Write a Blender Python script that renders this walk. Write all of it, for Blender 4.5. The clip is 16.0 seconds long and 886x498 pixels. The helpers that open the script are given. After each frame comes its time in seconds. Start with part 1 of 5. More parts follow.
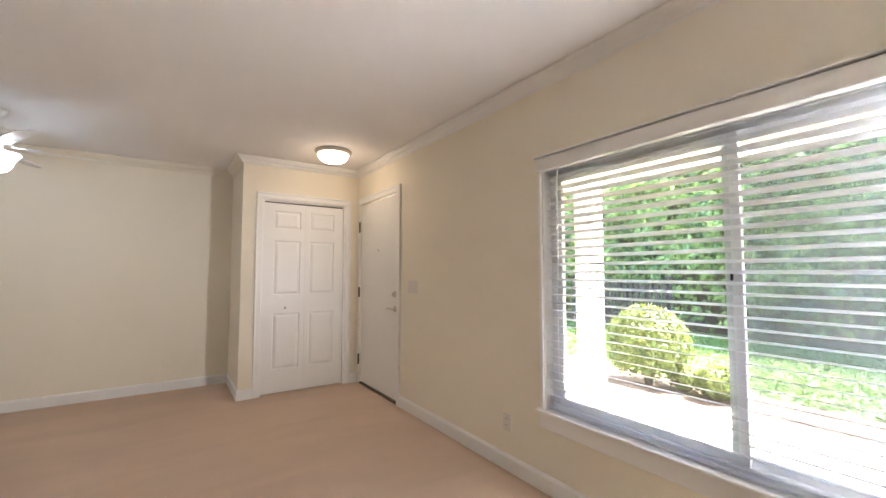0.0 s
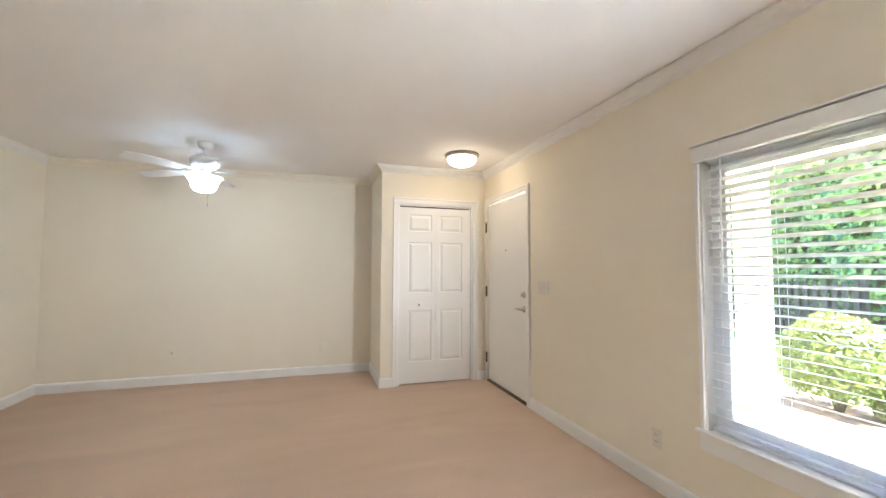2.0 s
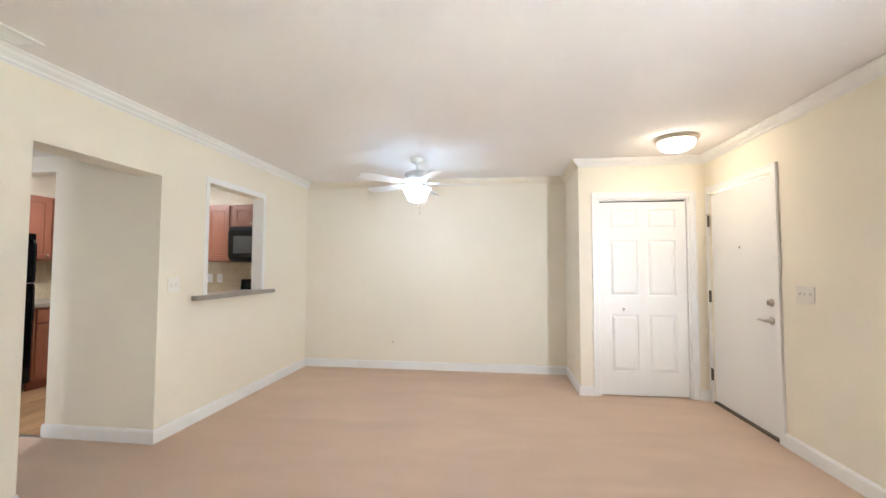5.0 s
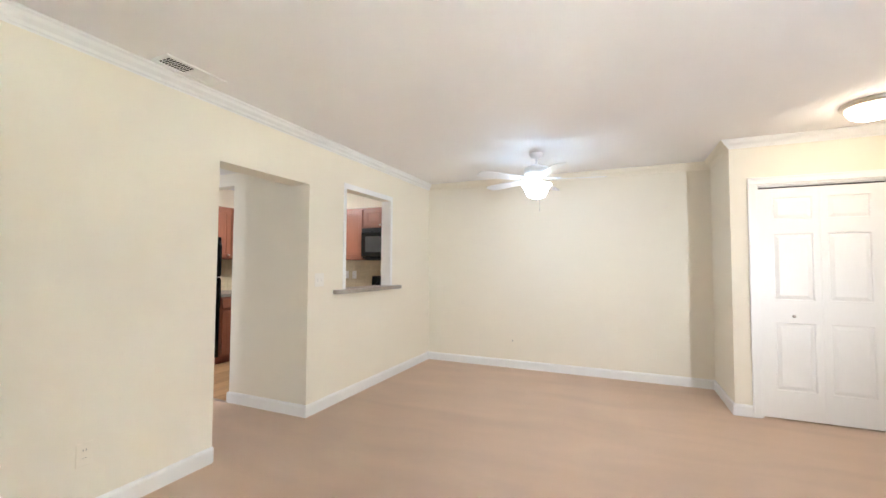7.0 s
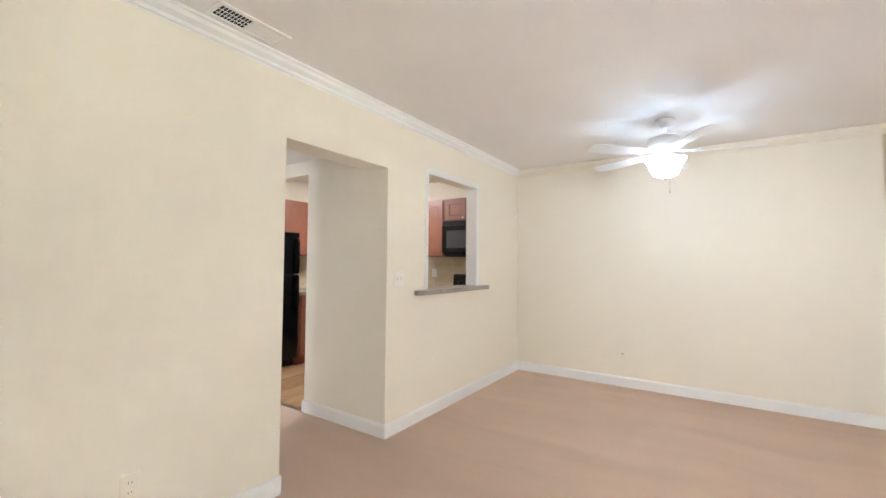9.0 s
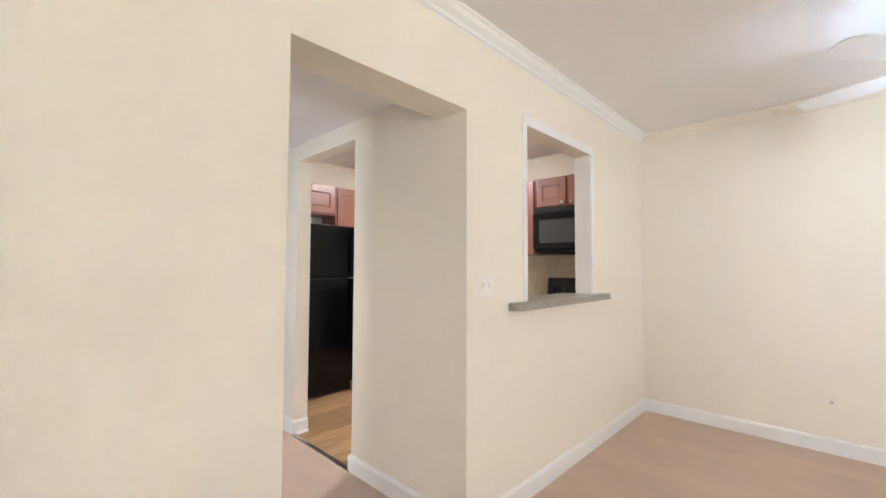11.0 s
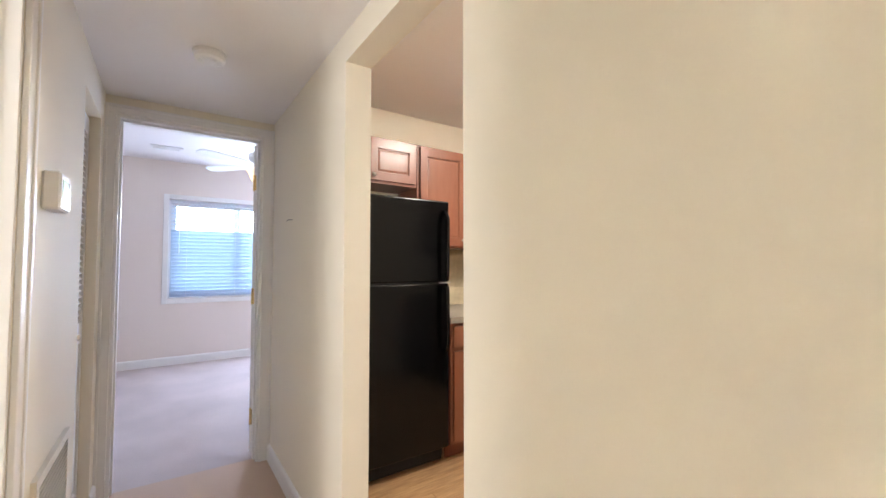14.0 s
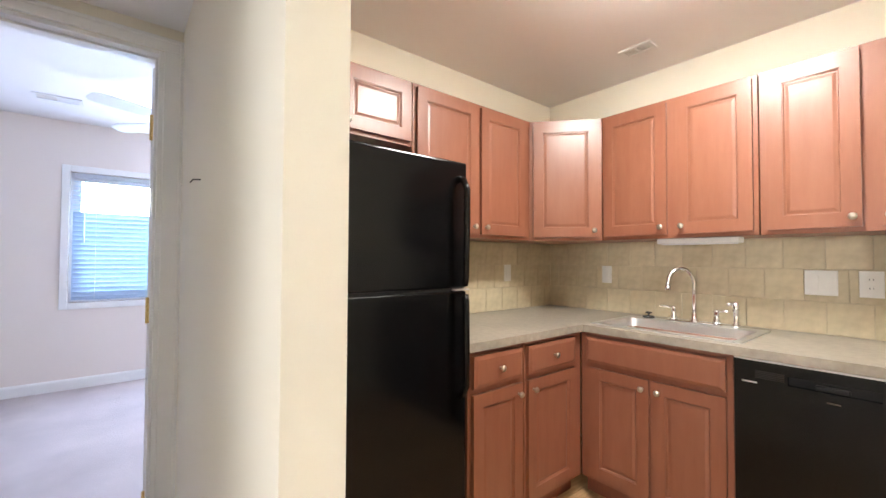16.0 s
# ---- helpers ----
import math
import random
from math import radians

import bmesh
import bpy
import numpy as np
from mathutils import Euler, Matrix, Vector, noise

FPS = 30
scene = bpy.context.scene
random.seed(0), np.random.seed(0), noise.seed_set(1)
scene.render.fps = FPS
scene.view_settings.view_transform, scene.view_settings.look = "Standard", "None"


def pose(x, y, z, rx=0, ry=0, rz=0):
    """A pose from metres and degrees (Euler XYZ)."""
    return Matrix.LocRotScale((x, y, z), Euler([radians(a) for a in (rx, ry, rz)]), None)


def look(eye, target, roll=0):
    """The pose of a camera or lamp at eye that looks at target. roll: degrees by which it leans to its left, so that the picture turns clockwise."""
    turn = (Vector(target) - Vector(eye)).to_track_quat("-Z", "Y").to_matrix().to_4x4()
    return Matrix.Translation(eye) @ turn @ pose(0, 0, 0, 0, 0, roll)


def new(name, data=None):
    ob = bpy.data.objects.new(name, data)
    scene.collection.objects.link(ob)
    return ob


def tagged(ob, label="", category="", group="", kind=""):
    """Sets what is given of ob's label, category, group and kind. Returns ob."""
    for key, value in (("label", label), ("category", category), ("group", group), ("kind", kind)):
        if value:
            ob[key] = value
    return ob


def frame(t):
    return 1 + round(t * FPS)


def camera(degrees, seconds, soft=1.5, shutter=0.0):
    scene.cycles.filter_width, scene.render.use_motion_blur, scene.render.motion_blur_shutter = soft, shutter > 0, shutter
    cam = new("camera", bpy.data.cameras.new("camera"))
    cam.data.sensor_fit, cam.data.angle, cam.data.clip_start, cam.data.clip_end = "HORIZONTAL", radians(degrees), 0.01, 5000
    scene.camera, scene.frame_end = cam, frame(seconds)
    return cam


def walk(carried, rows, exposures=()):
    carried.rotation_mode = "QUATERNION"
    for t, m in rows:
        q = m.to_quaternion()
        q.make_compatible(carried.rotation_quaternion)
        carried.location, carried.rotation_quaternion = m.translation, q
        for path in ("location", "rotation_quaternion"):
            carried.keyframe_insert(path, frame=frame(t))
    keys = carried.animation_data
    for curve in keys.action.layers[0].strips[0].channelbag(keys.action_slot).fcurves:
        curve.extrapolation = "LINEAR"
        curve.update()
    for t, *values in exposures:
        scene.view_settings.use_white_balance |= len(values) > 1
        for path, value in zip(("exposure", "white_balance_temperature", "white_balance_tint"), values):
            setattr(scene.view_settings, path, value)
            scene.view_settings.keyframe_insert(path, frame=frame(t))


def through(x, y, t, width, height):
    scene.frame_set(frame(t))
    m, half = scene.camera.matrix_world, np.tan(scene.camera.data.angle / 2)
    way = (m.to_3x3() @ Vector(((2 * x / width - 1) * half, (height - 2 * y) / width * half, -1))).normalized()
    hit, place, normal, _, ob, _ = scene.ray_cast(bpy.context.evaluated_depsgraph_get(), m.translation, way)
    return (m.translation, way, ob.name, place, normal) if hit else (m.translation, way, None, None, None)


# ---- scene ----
cam = camera(95.4, 16.0)
PATH = [
    (0, (2.796, -5.261, 1.261), (3.916, -3.609, 1.374), -0.0),
    (0.5, (2.766, -5.249, 1.261), (3.768, -3.521, 1.376), 0.1),
    (1, (2.743, -5.245, 1.249), (3.61, -3.447, 1.368), 0.2),
    (1.5, (2.71, -5.227, 1.254), (3.456, -3.374, 1.369), 0.3),
    (2, (2.689, -5.221, 1.286), (3.295, -3.317, 1.386), 0.2),
    (2.5, (2.658, -5.191, 1.301), (3.133, -3.251, 1.394), 0.1),
    (3, (2.619, -5.161, 1.288), (2.96, -3.192, 1.387), 0.1),
    (3.5, (2.589, -5.162, 1.296), (2.784, -3.174, 1.391), 0.2),
    (4, (2.543, -5.158, 1.301), (2.596, -3.161, 1.394), 0.1),
    (6.5, (2.494, -5.143, 1.307), (1.805, -3.268, 1.394), 0.3),
    (7, (2.47, -5.137, 1.296), (1.668, -3.307, 1.38), 0.3),
    (7.5, (2.426, -5.083, 1.299), (1.516, -3.303, 1.377), 0.5),
    (8, (2.325, -4.973, 1.304), (1.341, -3.234, 1.376), 0.3),
    (8.5, (2.19, -4.831, 1.304), (1.156, -3.12, 1.373), 0.8),
    (9, (2.029, -4.661, 1.286), (0.91, -3.005, 1.358), 0.5),
    (11.5, (1.004, -3.637, 1.251), (-0.447, -2.263, 1.34), 0.4),
    (12, (0.776, -3.462, 1.245), (-0.74, -2.161, 1.336), 0.5),
    (12.5, (0.554, -3.324, 1.255), (-1.015, -2.087, 1.34), 0.4),
    (13, (0.345, -3.197, 1.257), (-1.264, -2.01, 1.332), 0.1),
    (13.5, (0.077, -3.092, 1.257), (-1.565, -1.953, 1.323), -0.2),
    (14, (-0.179, -2.979, 1.248), (-1.826, -1.848, 1.327), 0.0),
    (14.5, (-0.423, -2.906, 1.251), (-2.063, -1.763, 1.324), 0.0),
    (15, (-0.668, -2.83, 1.253), (-2.302, -1.679, 1.319), 0.1),
    (15.5, (-0.88, -2.721, 1.258), (-2.481, -1.524, 1.313), 0.2),
    (16, (-1.062, -2.603, 1.258), (-2.616, -1.344, 1.308), 0.3),
]
walk(cam, [(t, look(eye, target, roll)) for t, eye, target, roll in PATH],
     [(0, 4.72, 6850, 18), (1, 4.9, 6850, 17), (2, 5.1, 6450, 12), (4, 5.54, 6200, 12), (8, 5.6, 6250, 13), (12, 5.8, 6300, 16), (13, 5.93, 6300, 16), (13.6, 5.93, 6750, 16), (14.5, 6.03, 7500, 10), (15.4, 6.32, 6800, 8), (16, 6.2, 6750, 11)])

# ---- world, sun and exposure ----
world = bpy.data.worlds.new("World")
scene.world = world
world.use_nodes = True
wn = world.node_tree.nodes
sky = wn.new("ShaderNodeTexSky")
sky.sky_type = "NISHITA"
sky.sun_disc = False
sky.sun_elevation = radians(57)
sky.sun_rotation = radians(124)
world.node_tree.links.new(sky.outputs[0], wn["Background"].inputs[0])
wn["Background"].inputs[1].default_value = 0.15
sun = new("sun", bpy.data.lights.new("sun", "SUN"))
sun.data.energy, sun.data.angle, sun.data.color = 4.0, radians(0.6), (1.0, 0.95, 0.86)
sun.matrix_world = look((0, 0, 20), (-4.5, 3.0, 11.6))


def lamp(name, at, watts, color, radius):
    ob = new(name, bpy.data.lights.new(name, "POINT"))
    ob.location = at
    ob.data.energy, ob.data.color, ob.data.shadow_soft_size = watts, color, radius
    return ob


FAN_AT = (1.71, -1.06)
FLUSH_AT = (4.087, -1.445)
KLAMP_AT = (-1.60, -1.12)
BEDFAN_AT = (-4.75, -2.17)
lamp("fan_bulb", (FAN_AT[0], FAN_AT[1], 2.06), 0.085, (0.55, 0.78, 1.0), 0.03)


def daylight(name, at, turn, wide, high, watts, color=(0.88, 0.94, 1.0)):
    """An area lamp added at a window to stand in for its sky light."""
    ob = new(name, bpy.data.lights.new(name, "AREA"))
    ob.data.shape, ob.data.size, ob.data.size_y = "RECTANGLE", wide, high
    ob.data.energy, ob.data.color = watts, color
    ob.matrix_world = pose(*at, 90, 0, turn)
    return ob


# Fill lamp added out of view, standing in for the window's sky light.
daylight("living_sky_fill", (4.50, -5.86, 1.18), 68, 0.95, 1.35, 0.30)
# Narrow lamp added in the reveal to brighten the blind's slats.
daylight("slat_fill", (4.658, -5.36, 1.18), 0, 0.06, 1.3, 2.6)
daylight("bedroom_window_sky", (-6.28, -1.63, 1.45), -90, 0.30, 1.2, 1.65, (0.50, 0.64, 1.0))
daylight("side_room_window_sky", (-0.58, -5.05, 1.45), 20, 0.7, 1.2, 0.62, (0.80, 0.88, 1.0))


# ---- materials ----
def shader(name, color, rough=0.6, metal=0.0, grain=60.0, vary=0.06, blotch=2.0, bump=0.0, stretch=(1, 1, 1),
           second=None, per_piece=0.0, coords="Object", coat=0.0, distance=0.002, shine=0.5):
    """A node material: a base colour that varies at two scales, gloss that varies a little, fine relief."""
    m = bpy.data.materials.new(name)
    m.use_nodes = True
    nodes, links = m.node_tree.nodes, m.node_tree.links
    b = nodes["Principled BSDF"]
    tc, mp = nodes.new("ShaderNodeTexCoord"), nodes.new("ShaderNodeMapping")
    mp.inputs["Scale"].default_value = stretch
    links.new(tc.outputs[coords], mp.inputs[0])
    fine, wide = nodes.new("ShaderNodeTexNoise"), nodes.new("ShaderNodeTexNoise")
    fine.inputs["Scale"].default_value, fine.inputs["Detail"].default_value = grain, 6
    wide.inputs["Scale"].default_value, wide.inputs["Detail"].default_value = blotch, 3
    links.new(mp.outputs[0], fine.inputs["Vector"])
    links.new(mp.outputs[0], wide.inputs["Vector"])
    mixed = nodes.new("ShaderNodeMath")
    mixed.operation = "ADD"
    links.new(fine.outputs[0], mixed.inputs[0])
    links.new(wide.outputs[0], mixed.inputs[1])
    last = mixed.outputs[0]
    if per_piece:
        info, mul, add = nodes.new("ShaderNodeObjectInfo"), nodes.new("ShaderNodeMath"), nodes.new("ShaderNodeMath")
        mul.operation, add.operation = "MULTIPLY_ADD", "ADD"
        mul.inputs[1].default_value, mul.inputs[2].default_value = per_piece, -per_piece / 2
        links.new(info.outputs["Random"], mul.inputs[0])
        links.new(last, add.inputs[0])
        links.new(mul.outputs[0], add.inputs[1])
        last = add.outputs[0]
    ramp = nodes.new("ShaderNodeValToRGB")
    ramp.color_ramp.elements[0].position, ramp.color_ramp.elements[1].position = 0.3, 0.7
    half = nodes.new("ShaderNodeMath")
    half.operation = "MULTIPLY"
    half.inputs[1].default_value = 0.5
    links.new(last, half.inputs[0])
    links.new(half.outputs[0], ramp.inputs[0])
    other = second or tuple(min(1.0, c * (1 + vary)) for c in color)
    ramp.color_ramp.elements[0].color = (*[c * (1 - vary) for c in color], 1)
    ramp.color_ramp.elements[1].color = (*other, 1)
    links.new(ramp.outputs[0], b.inputs["Base Color"])
    b.inputs["Metallic"].default_value = metal
    mr = nodes.new("ShaderNodeMapRange")
    mr.inputs["To Min"].default_value, mr.inputs["To Max"].default_value = max(0.02, rough * 0.85), min(1, rough * 1.15)
    links.new(wide.outputs[0], mr.inputs[0])
    links.new(mr.outputs[0], b.inputs["Roughness"])
    b.inputs["Coat Weight"].default_value = coat
    b.inputs["Specular IOR Level"].default_value = shine
    b.inputs["Coat Roughness"].default_value = 0.25
    if bump:
        bp = nodes.new("ShaderNodeBump")
        bp.inputs["Strength"].default_value, bp.inputs["Distance"].default_value = bump, distance
        links.new(fine.outputs[0], bp.inputs["Height"])
        links.new(bp.outputs[0], b.inputs["Normal"])
    return m


def glow(name, color, strength):
    m = bpy.data.materials.new(name)
    m.use_nodes = True
    b = m.node_tree.nodes["Principled BSDF"]
    b.inputs["Base Color"].default_value = (0.9, 0.9, 0.88, 1)
    b.inputs["Roughness"].default_value = 0.3
    b.inputs["Emission Color"].default_value = (*color, 1)
    b.inputs["Emission Strength"].default_value = strength
    return m


def glass(name, tint=(1, 1, 1), rough=0.0):
    m = bpy.data.materials.new(name)
    m.use_nodes = True
    nodes, links = m.node_tree.nodes, m.node_tree.links
    clear, gloss, mix, fres = (nodes.new(k) for k in ("ShaderNodeBsdfTransparent", "ShaderNodeBsdfGlossy", "ShaderNodeMixShader", "ShaderNodeFresnel"))
    clear.inputs[0].default_value = (*tint, 1)
    gloss.inputs["Roughness"].default_value = rough + 0.02
    fres.inputs[0].default_value = 1.45
    links.new(fres.outputs[0], mix.inputs[0])
    links.new(clear.outputs[0], mix.inputs[1])
    links.new(gloss.outputs[0], mix.inputs[2])
    links.new(mix.outputs[0], nodes["Material Output"].inputs[0])
    return m


def mesh_screen(name):
    """A fine grey fly screen: mostly open, its threads catching some light."""
    m = bpy.data.materials.new(name)
    m.use_nodes = True
    nodes, links = m.node_tree.nodes, m.node_tree.links
    clear, thread, mix = (nodes.new(k) for k in ("ShaderNodeBsdfTransparent", "ShaderNodeBsdfDiffuse", "ShaderNodeMixShader"))
    clear.inputs[0].default_value = (0.9, 0.91, 0.93, 1)
    thread.inputs[0].default_value = (0.42, 0.44, 0.46, 1)
    mix.inputs[0].default_value = 0.26
    links.new(clear.outputs[0], mix.inputs[1])
    links.new(thread.outputs[0], mix.inputs[2])
    links.new(mix.outputs[0], nodes["Material Output"].inputs[0])
    return m


def leafy(name, dark, light, through=0.5, clump=0.0):
    """Leaves: each one its own green, with light passing through; clump lets whole boughs differ."""
    m = bpy.data.materials.new(name)
    m.use_nodes = True
    nodes, links = m.node_tree.nodes, m.node_tree.links
    geo, ramp, thin, mix = (nodes.new(k) for k in ("ShaderNodeNewGeometry", "ShaderNodeValToRGB", "ShaderNodeBsdfTranslucent", "ShaderNodeMixShader"))
    ramp.color_ramp.elements[0].color, ramp.color_ramp.elements[1].color = (*dark, 1), (*light, 1)
    if clump:
        tc, nz, mul, add = (nodes.new(k) for k in ("ShaderNodeTexCoord", "ShaderNodeTexNoise", "ShaderNodeMath", "ShaderNodeMath"))
        nz.inputs["Scale"].default_value, nz.inputs["Detail"].default_value = 1.1, 3
        mul.operation, add.operation = "MULTIPLY_ADD", "ADD"
        mul.inputs[1].default_value, mul.inputs[2].default_value = clump, -clump / 2
        links.new(tc.outputs["Object"], nz.inputs["Vector"])
        links.new(nz.outputs[0], mul.inputs[0])
        links.new(mul.outputs[0], add.inputs[0])
        links.new(geo.outputs["Random Per Island"], add.inputs[1])
        links.new(add.outputs[0], ramp.inputs[0])
    else:
        links.new(geo.outputs["Random Per Island"], ramp.inputs[0])
    b = nodes["Principled BSDF"]
    b.inputs["Roughness"].default_value = 0.45
    links.new(ramp.outputs[0], b.inputs["Base Color"])
    links.new(ramp.outputs[0], thin.inputs[0])
    mix.inputs[0].default_value = through
    links.new(b.outputs[0], mix.inputs[1])
    links.new(thin.outputs[0], mix.inputs[2])
    links.new(mix.outputs[0], nodes["Material Output"].inputs[0])
    return m


WALL = shader("cream_wall_paint", (0.85, 0.785, 0.655), 0.75, grain=180, vary=0.012, blotch=1.2, bump=0.12, distance=0.001, shine=0.3)
WALL_BED = shader("bedroom_wall_paint", (0.83, 0.74, 0.67), 0.6, grain=180, vary=0.012, blotch=1.2, bump=0.12, distance=0.001)
CEIL = shader("ceiling_paint", (0.87, 0.84, 0.815), 0.8, grain=220, vary=0.015, blotch=1.5, bump=0.25, distance=0.001)
TRIM = shader("white_trim_paint", (0.86, 0.845, 0.815), 0.35, grain=90, vary=0.012, blotch=3, bump=0.03)
DOOR = shader("white_door_paint", (0.86, 0.845, 0.81), 0.38, grain=70, vary=0.015, blotch=2, bump=0.08, stretch=(1, 1, 0.15))
CARPET = shader("tan_carpet_pile", (0.71, 0.525, 0.395), 0.95, grain=420, vary=0.11, blotch=1.6, bump=0.9, distance=0.006)


def streaked(m, turn, stretch):
    """Turns a material's broad patches into long soft swaths, as a vacuum cleaner leaves them."""
    nodes, links = m.node_tree.nodes, m.node_tree.links
    tc = nodes.new("ShaderNodeTexCoord")
    mp = nodes.new("ShaderNodeMapping")
    mp.inputs["Rotation"].default_value[2] = radians(turn)
    mp.inputs["Scale"].default_value = stretch
    links.new(tc.outputs["Object"], mp.inputs[0])
    wide = [n for n in nodes if n.type == "TEX_NOISE"][1]
    wide.inputs["Distortion"].default_value = 0.6
    links.new(mp.outputs[0], wide.inputs["Vector"])
    return m


streaked(CARPET, 35, (0.6, 2.0, 1.0))
CARPET_BED = shader("bedroom_carpet_pile", (0.62, 0.53, 0.50), 0.95, grain=420, vary=0.2, blotch=2.2, bump=0.9, distance=0.006)
CHERRY = shader("cherry_stained_wood", (0.255, 0.088, 0.049), 0.38, grain=9, vary=0.03, blotch=1.6, bump=0.03,
                stretch=(5, 5, 0.8), second=(0.295, 0.112, 0.065), per_piece=0.22, coat=0.35)
CHERRY_DARK = shader("cherry_cabinet_inside", (0.22, 0.07, 0.04), 0.5, grain=14, vary=0.15, stretch=(6, 6, 0.6))
COUNTER = shader("grey_laminate_worktop", (0.32, 0.28, 0.23), 0.32, grain=34, vary=0.22, blotch=5, bump=0.03, second=(0.43, 0.385, 0.325))
TILE = shader("tan_stone_tile", (0.62, 0.52, 0.34), 0.42, grain=26, vary=0.16, blotch=6, bump=0.12, per_piece=0.35, second=(0.70, 0.60, 0.42))
GROUT = shader("sand_grout", (0.60, 0.52, 0.38), 0.9, grain=200, vary=0.1, bump=0.2)
PLANK = shader("oak_laminate_plank", (0.46, 0.25, 0.11), 0.38, grain=9, vary=0.25, blotch=3, bump=0.05,
               stretch=(9, 0.9, 9), second=(0.66, 0.42, 0.22), per_piece=0.5)
PLANK_GAP = shader("plank_joint", (0.16, 0.09, 0.05), 0.8)
BLACK = shader("black_appliance_enamel", (0.0035, 0.0035, 0.004), 0.16, grain=300, vary=0.2, blotch=3, bump=0.03, distance=0.0005, shine=0.28)
BLACK_MATT = shader("black_plastic", (0.007, 0.007, 0.0075), 0.45, grain=200, vary=0.2, shine=0.3)
BLACK_GLASS = shader("dark_oven_glass", (0.02, 0.021, 0.023), 0.06, grain=50, vary=0.1)
MW_GLASS = shader("grey_microwave_window", (0.06, 0.063, 0.065), 0.15, grain=400, vary=0.25)
STEEL = shader("brushed_steel", (0.74, 0.74, 0.745), 0.42, 1.0, grain=120, vary=0.08, stretch=(1, 8, 8))
CHROME = shader("chrome", (0.83, 0.83, 0.84), 0.07, 1.0, vary=0.02)
NICKEL = shader("brushed_nickel", (0.55, 0.50, 0.45), 0.3, 1.0, vary=0.06)
BRASS = shader("polished_brass", (0.80, 0.58, 0.24), 0.25, 1.0, vary=0.08)
BRONZE = shader("dull_bronze_hinge", (0.10, 0.08, 0.06), 0.4, 0.8, vary=0.1)
PLATE = shader("ivory_switch_plastic", (0.74, 0.69, 0.60), 0.35, vary=0.01)
PLATE_CREAM = shader("cream_switch_plastic", (0.85, 0.81, 0.73), 0.35, vary=0.01)
PLATE_WHITE = shader("white_switch_plastic", (0.84, 0.83, 0.80), 0.35, vary=0.01)
DARK = shader("dark_slot", (0.02, 0.018, 0.016), 0.7)
VINYL = shader("white_vinyl_frame", (0.89, 0.89, 0.91), 0.3, vary=0.01)
SLAT = leafy("white_vinyl_blind_slat", (0.88, 0.89, 0.91), (0.91, 0.92, 0.94), 0.75)
FAN_WHITE = shader("white_fan_enamel", (0.84, 0.84, 0.84), 0.35, vary=0.015)
FAN_GLOW = glow("lit_frosted_fan_bowl", (0.74, 0.87, 1.0), 0.62)
FLUSH_GLOW = glow("lit_alabaster_bowl", (1.0, 0.84, 0.62), 0.6)
KITCHEN_GLOW = glow("lit_kitchen_diffuser", (0.98, 1.0, 0.97), 1.7)
BED_GLOW = glow("lit_amber_bowl", (1.0, 0.62, 0.26), 0.03)
LCD = shader("pale_green_display", (0.42, 0.62, 0.42), 0.2, vary=0.03)
GLASS = glass("window_glass", (0.93, 0.96, 0.95))
SCREEN = mesh_screen("insect_screen_mesh")
# White slats given a blue colour that stands for sky light on them.
SLAT_BED = leafy("sky_tinted_blind_slat", (0.55, 0.71, 0.90), (0.60, 0.76, 0.94), 0.05)
THRESH = shader("dark_bronze_threshold", (0.12, 0.085, 0.05), 0.5, 0.6)
CONCRETE = shader("pale_concrete", (0.55, 0.53, 0.50), 0.85, grain=45, vary=0.1, bump=0.3)
MULCH = shader("brown_mulch", (0.12, 0.08, 0.055), 0.95, grain=60, vary=0.5, bump=1.0, distance=0.02)
LAWN = shader("lawn_soil_green", (0.08, 0.13, 0.035), 0.9, grain=30, vary=0.3, bump=0.8, distance=0.02)
GRASS = leafy("grass_blades", (0.06, 0.13, 0.025), (0.14, 0.22, 0.06), 0.4)
HEDGE = leafy("hedge_leaves", (0.035, 0.10, 0.045), (0.32, 0.43, 0.14), 0.5, 1.6)
BUSH = leafy("golden_shrub_leaves", (0.045, 0.085, 0.018), (0.16, 0.17, 0.038), 0.45)
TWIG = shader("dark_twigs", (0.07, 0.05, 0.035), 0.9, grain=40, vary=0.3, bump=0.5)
STUCCO = shader("tan_porch_paint", (0.60, 0.45, 0.28), 0.8, grain=80, vary=0.05, bump=0.3)
POST_WHITE = shader("white_porch_paint", (0.82, 0.81, 0.78), 0.5, grain=40, vary=0.03, bump=0.05)
SIDING = shader("blue_grey_siding", (0.30, 0.38, 0.45), 0.7, grain=20, vary=0.06)
RUBBER = shader("black_rubber", (0.015, 0.015, 0.015), 0.7)
FENCE = shader("dark_fence_wood", (0.03, 0.025, 0.02), 0.85, grain=20, vary=0.3, bump=0.3)


# ---- mesh helpers ----
def mesh_object(name, bm, material, smooth=False):
    me = bpy.data.meshes.new(name)
    bmesh.ops.recalc_face_normals(bm, faces=bm.faces)
    bm.to_mesh(me)
    bm.free()
    me.materials.append(material)
    if smooth:
        me.shade_smooth()
    return new(name, me)


def part(name, bm, material, parent, label="", smooth=False):
    ob = mesh_object(name, bm, material, smooth)
    ob.parent = parent
    return tagged(ob, label)


def thing(name, at, label, category, group="", turn=0):
    ob = new(name)
    ob.empty_display_size = 0.1
    ob.matrix_world = pose(*at, 0, 0, turn)
    return tagged(ob, label, category, group)


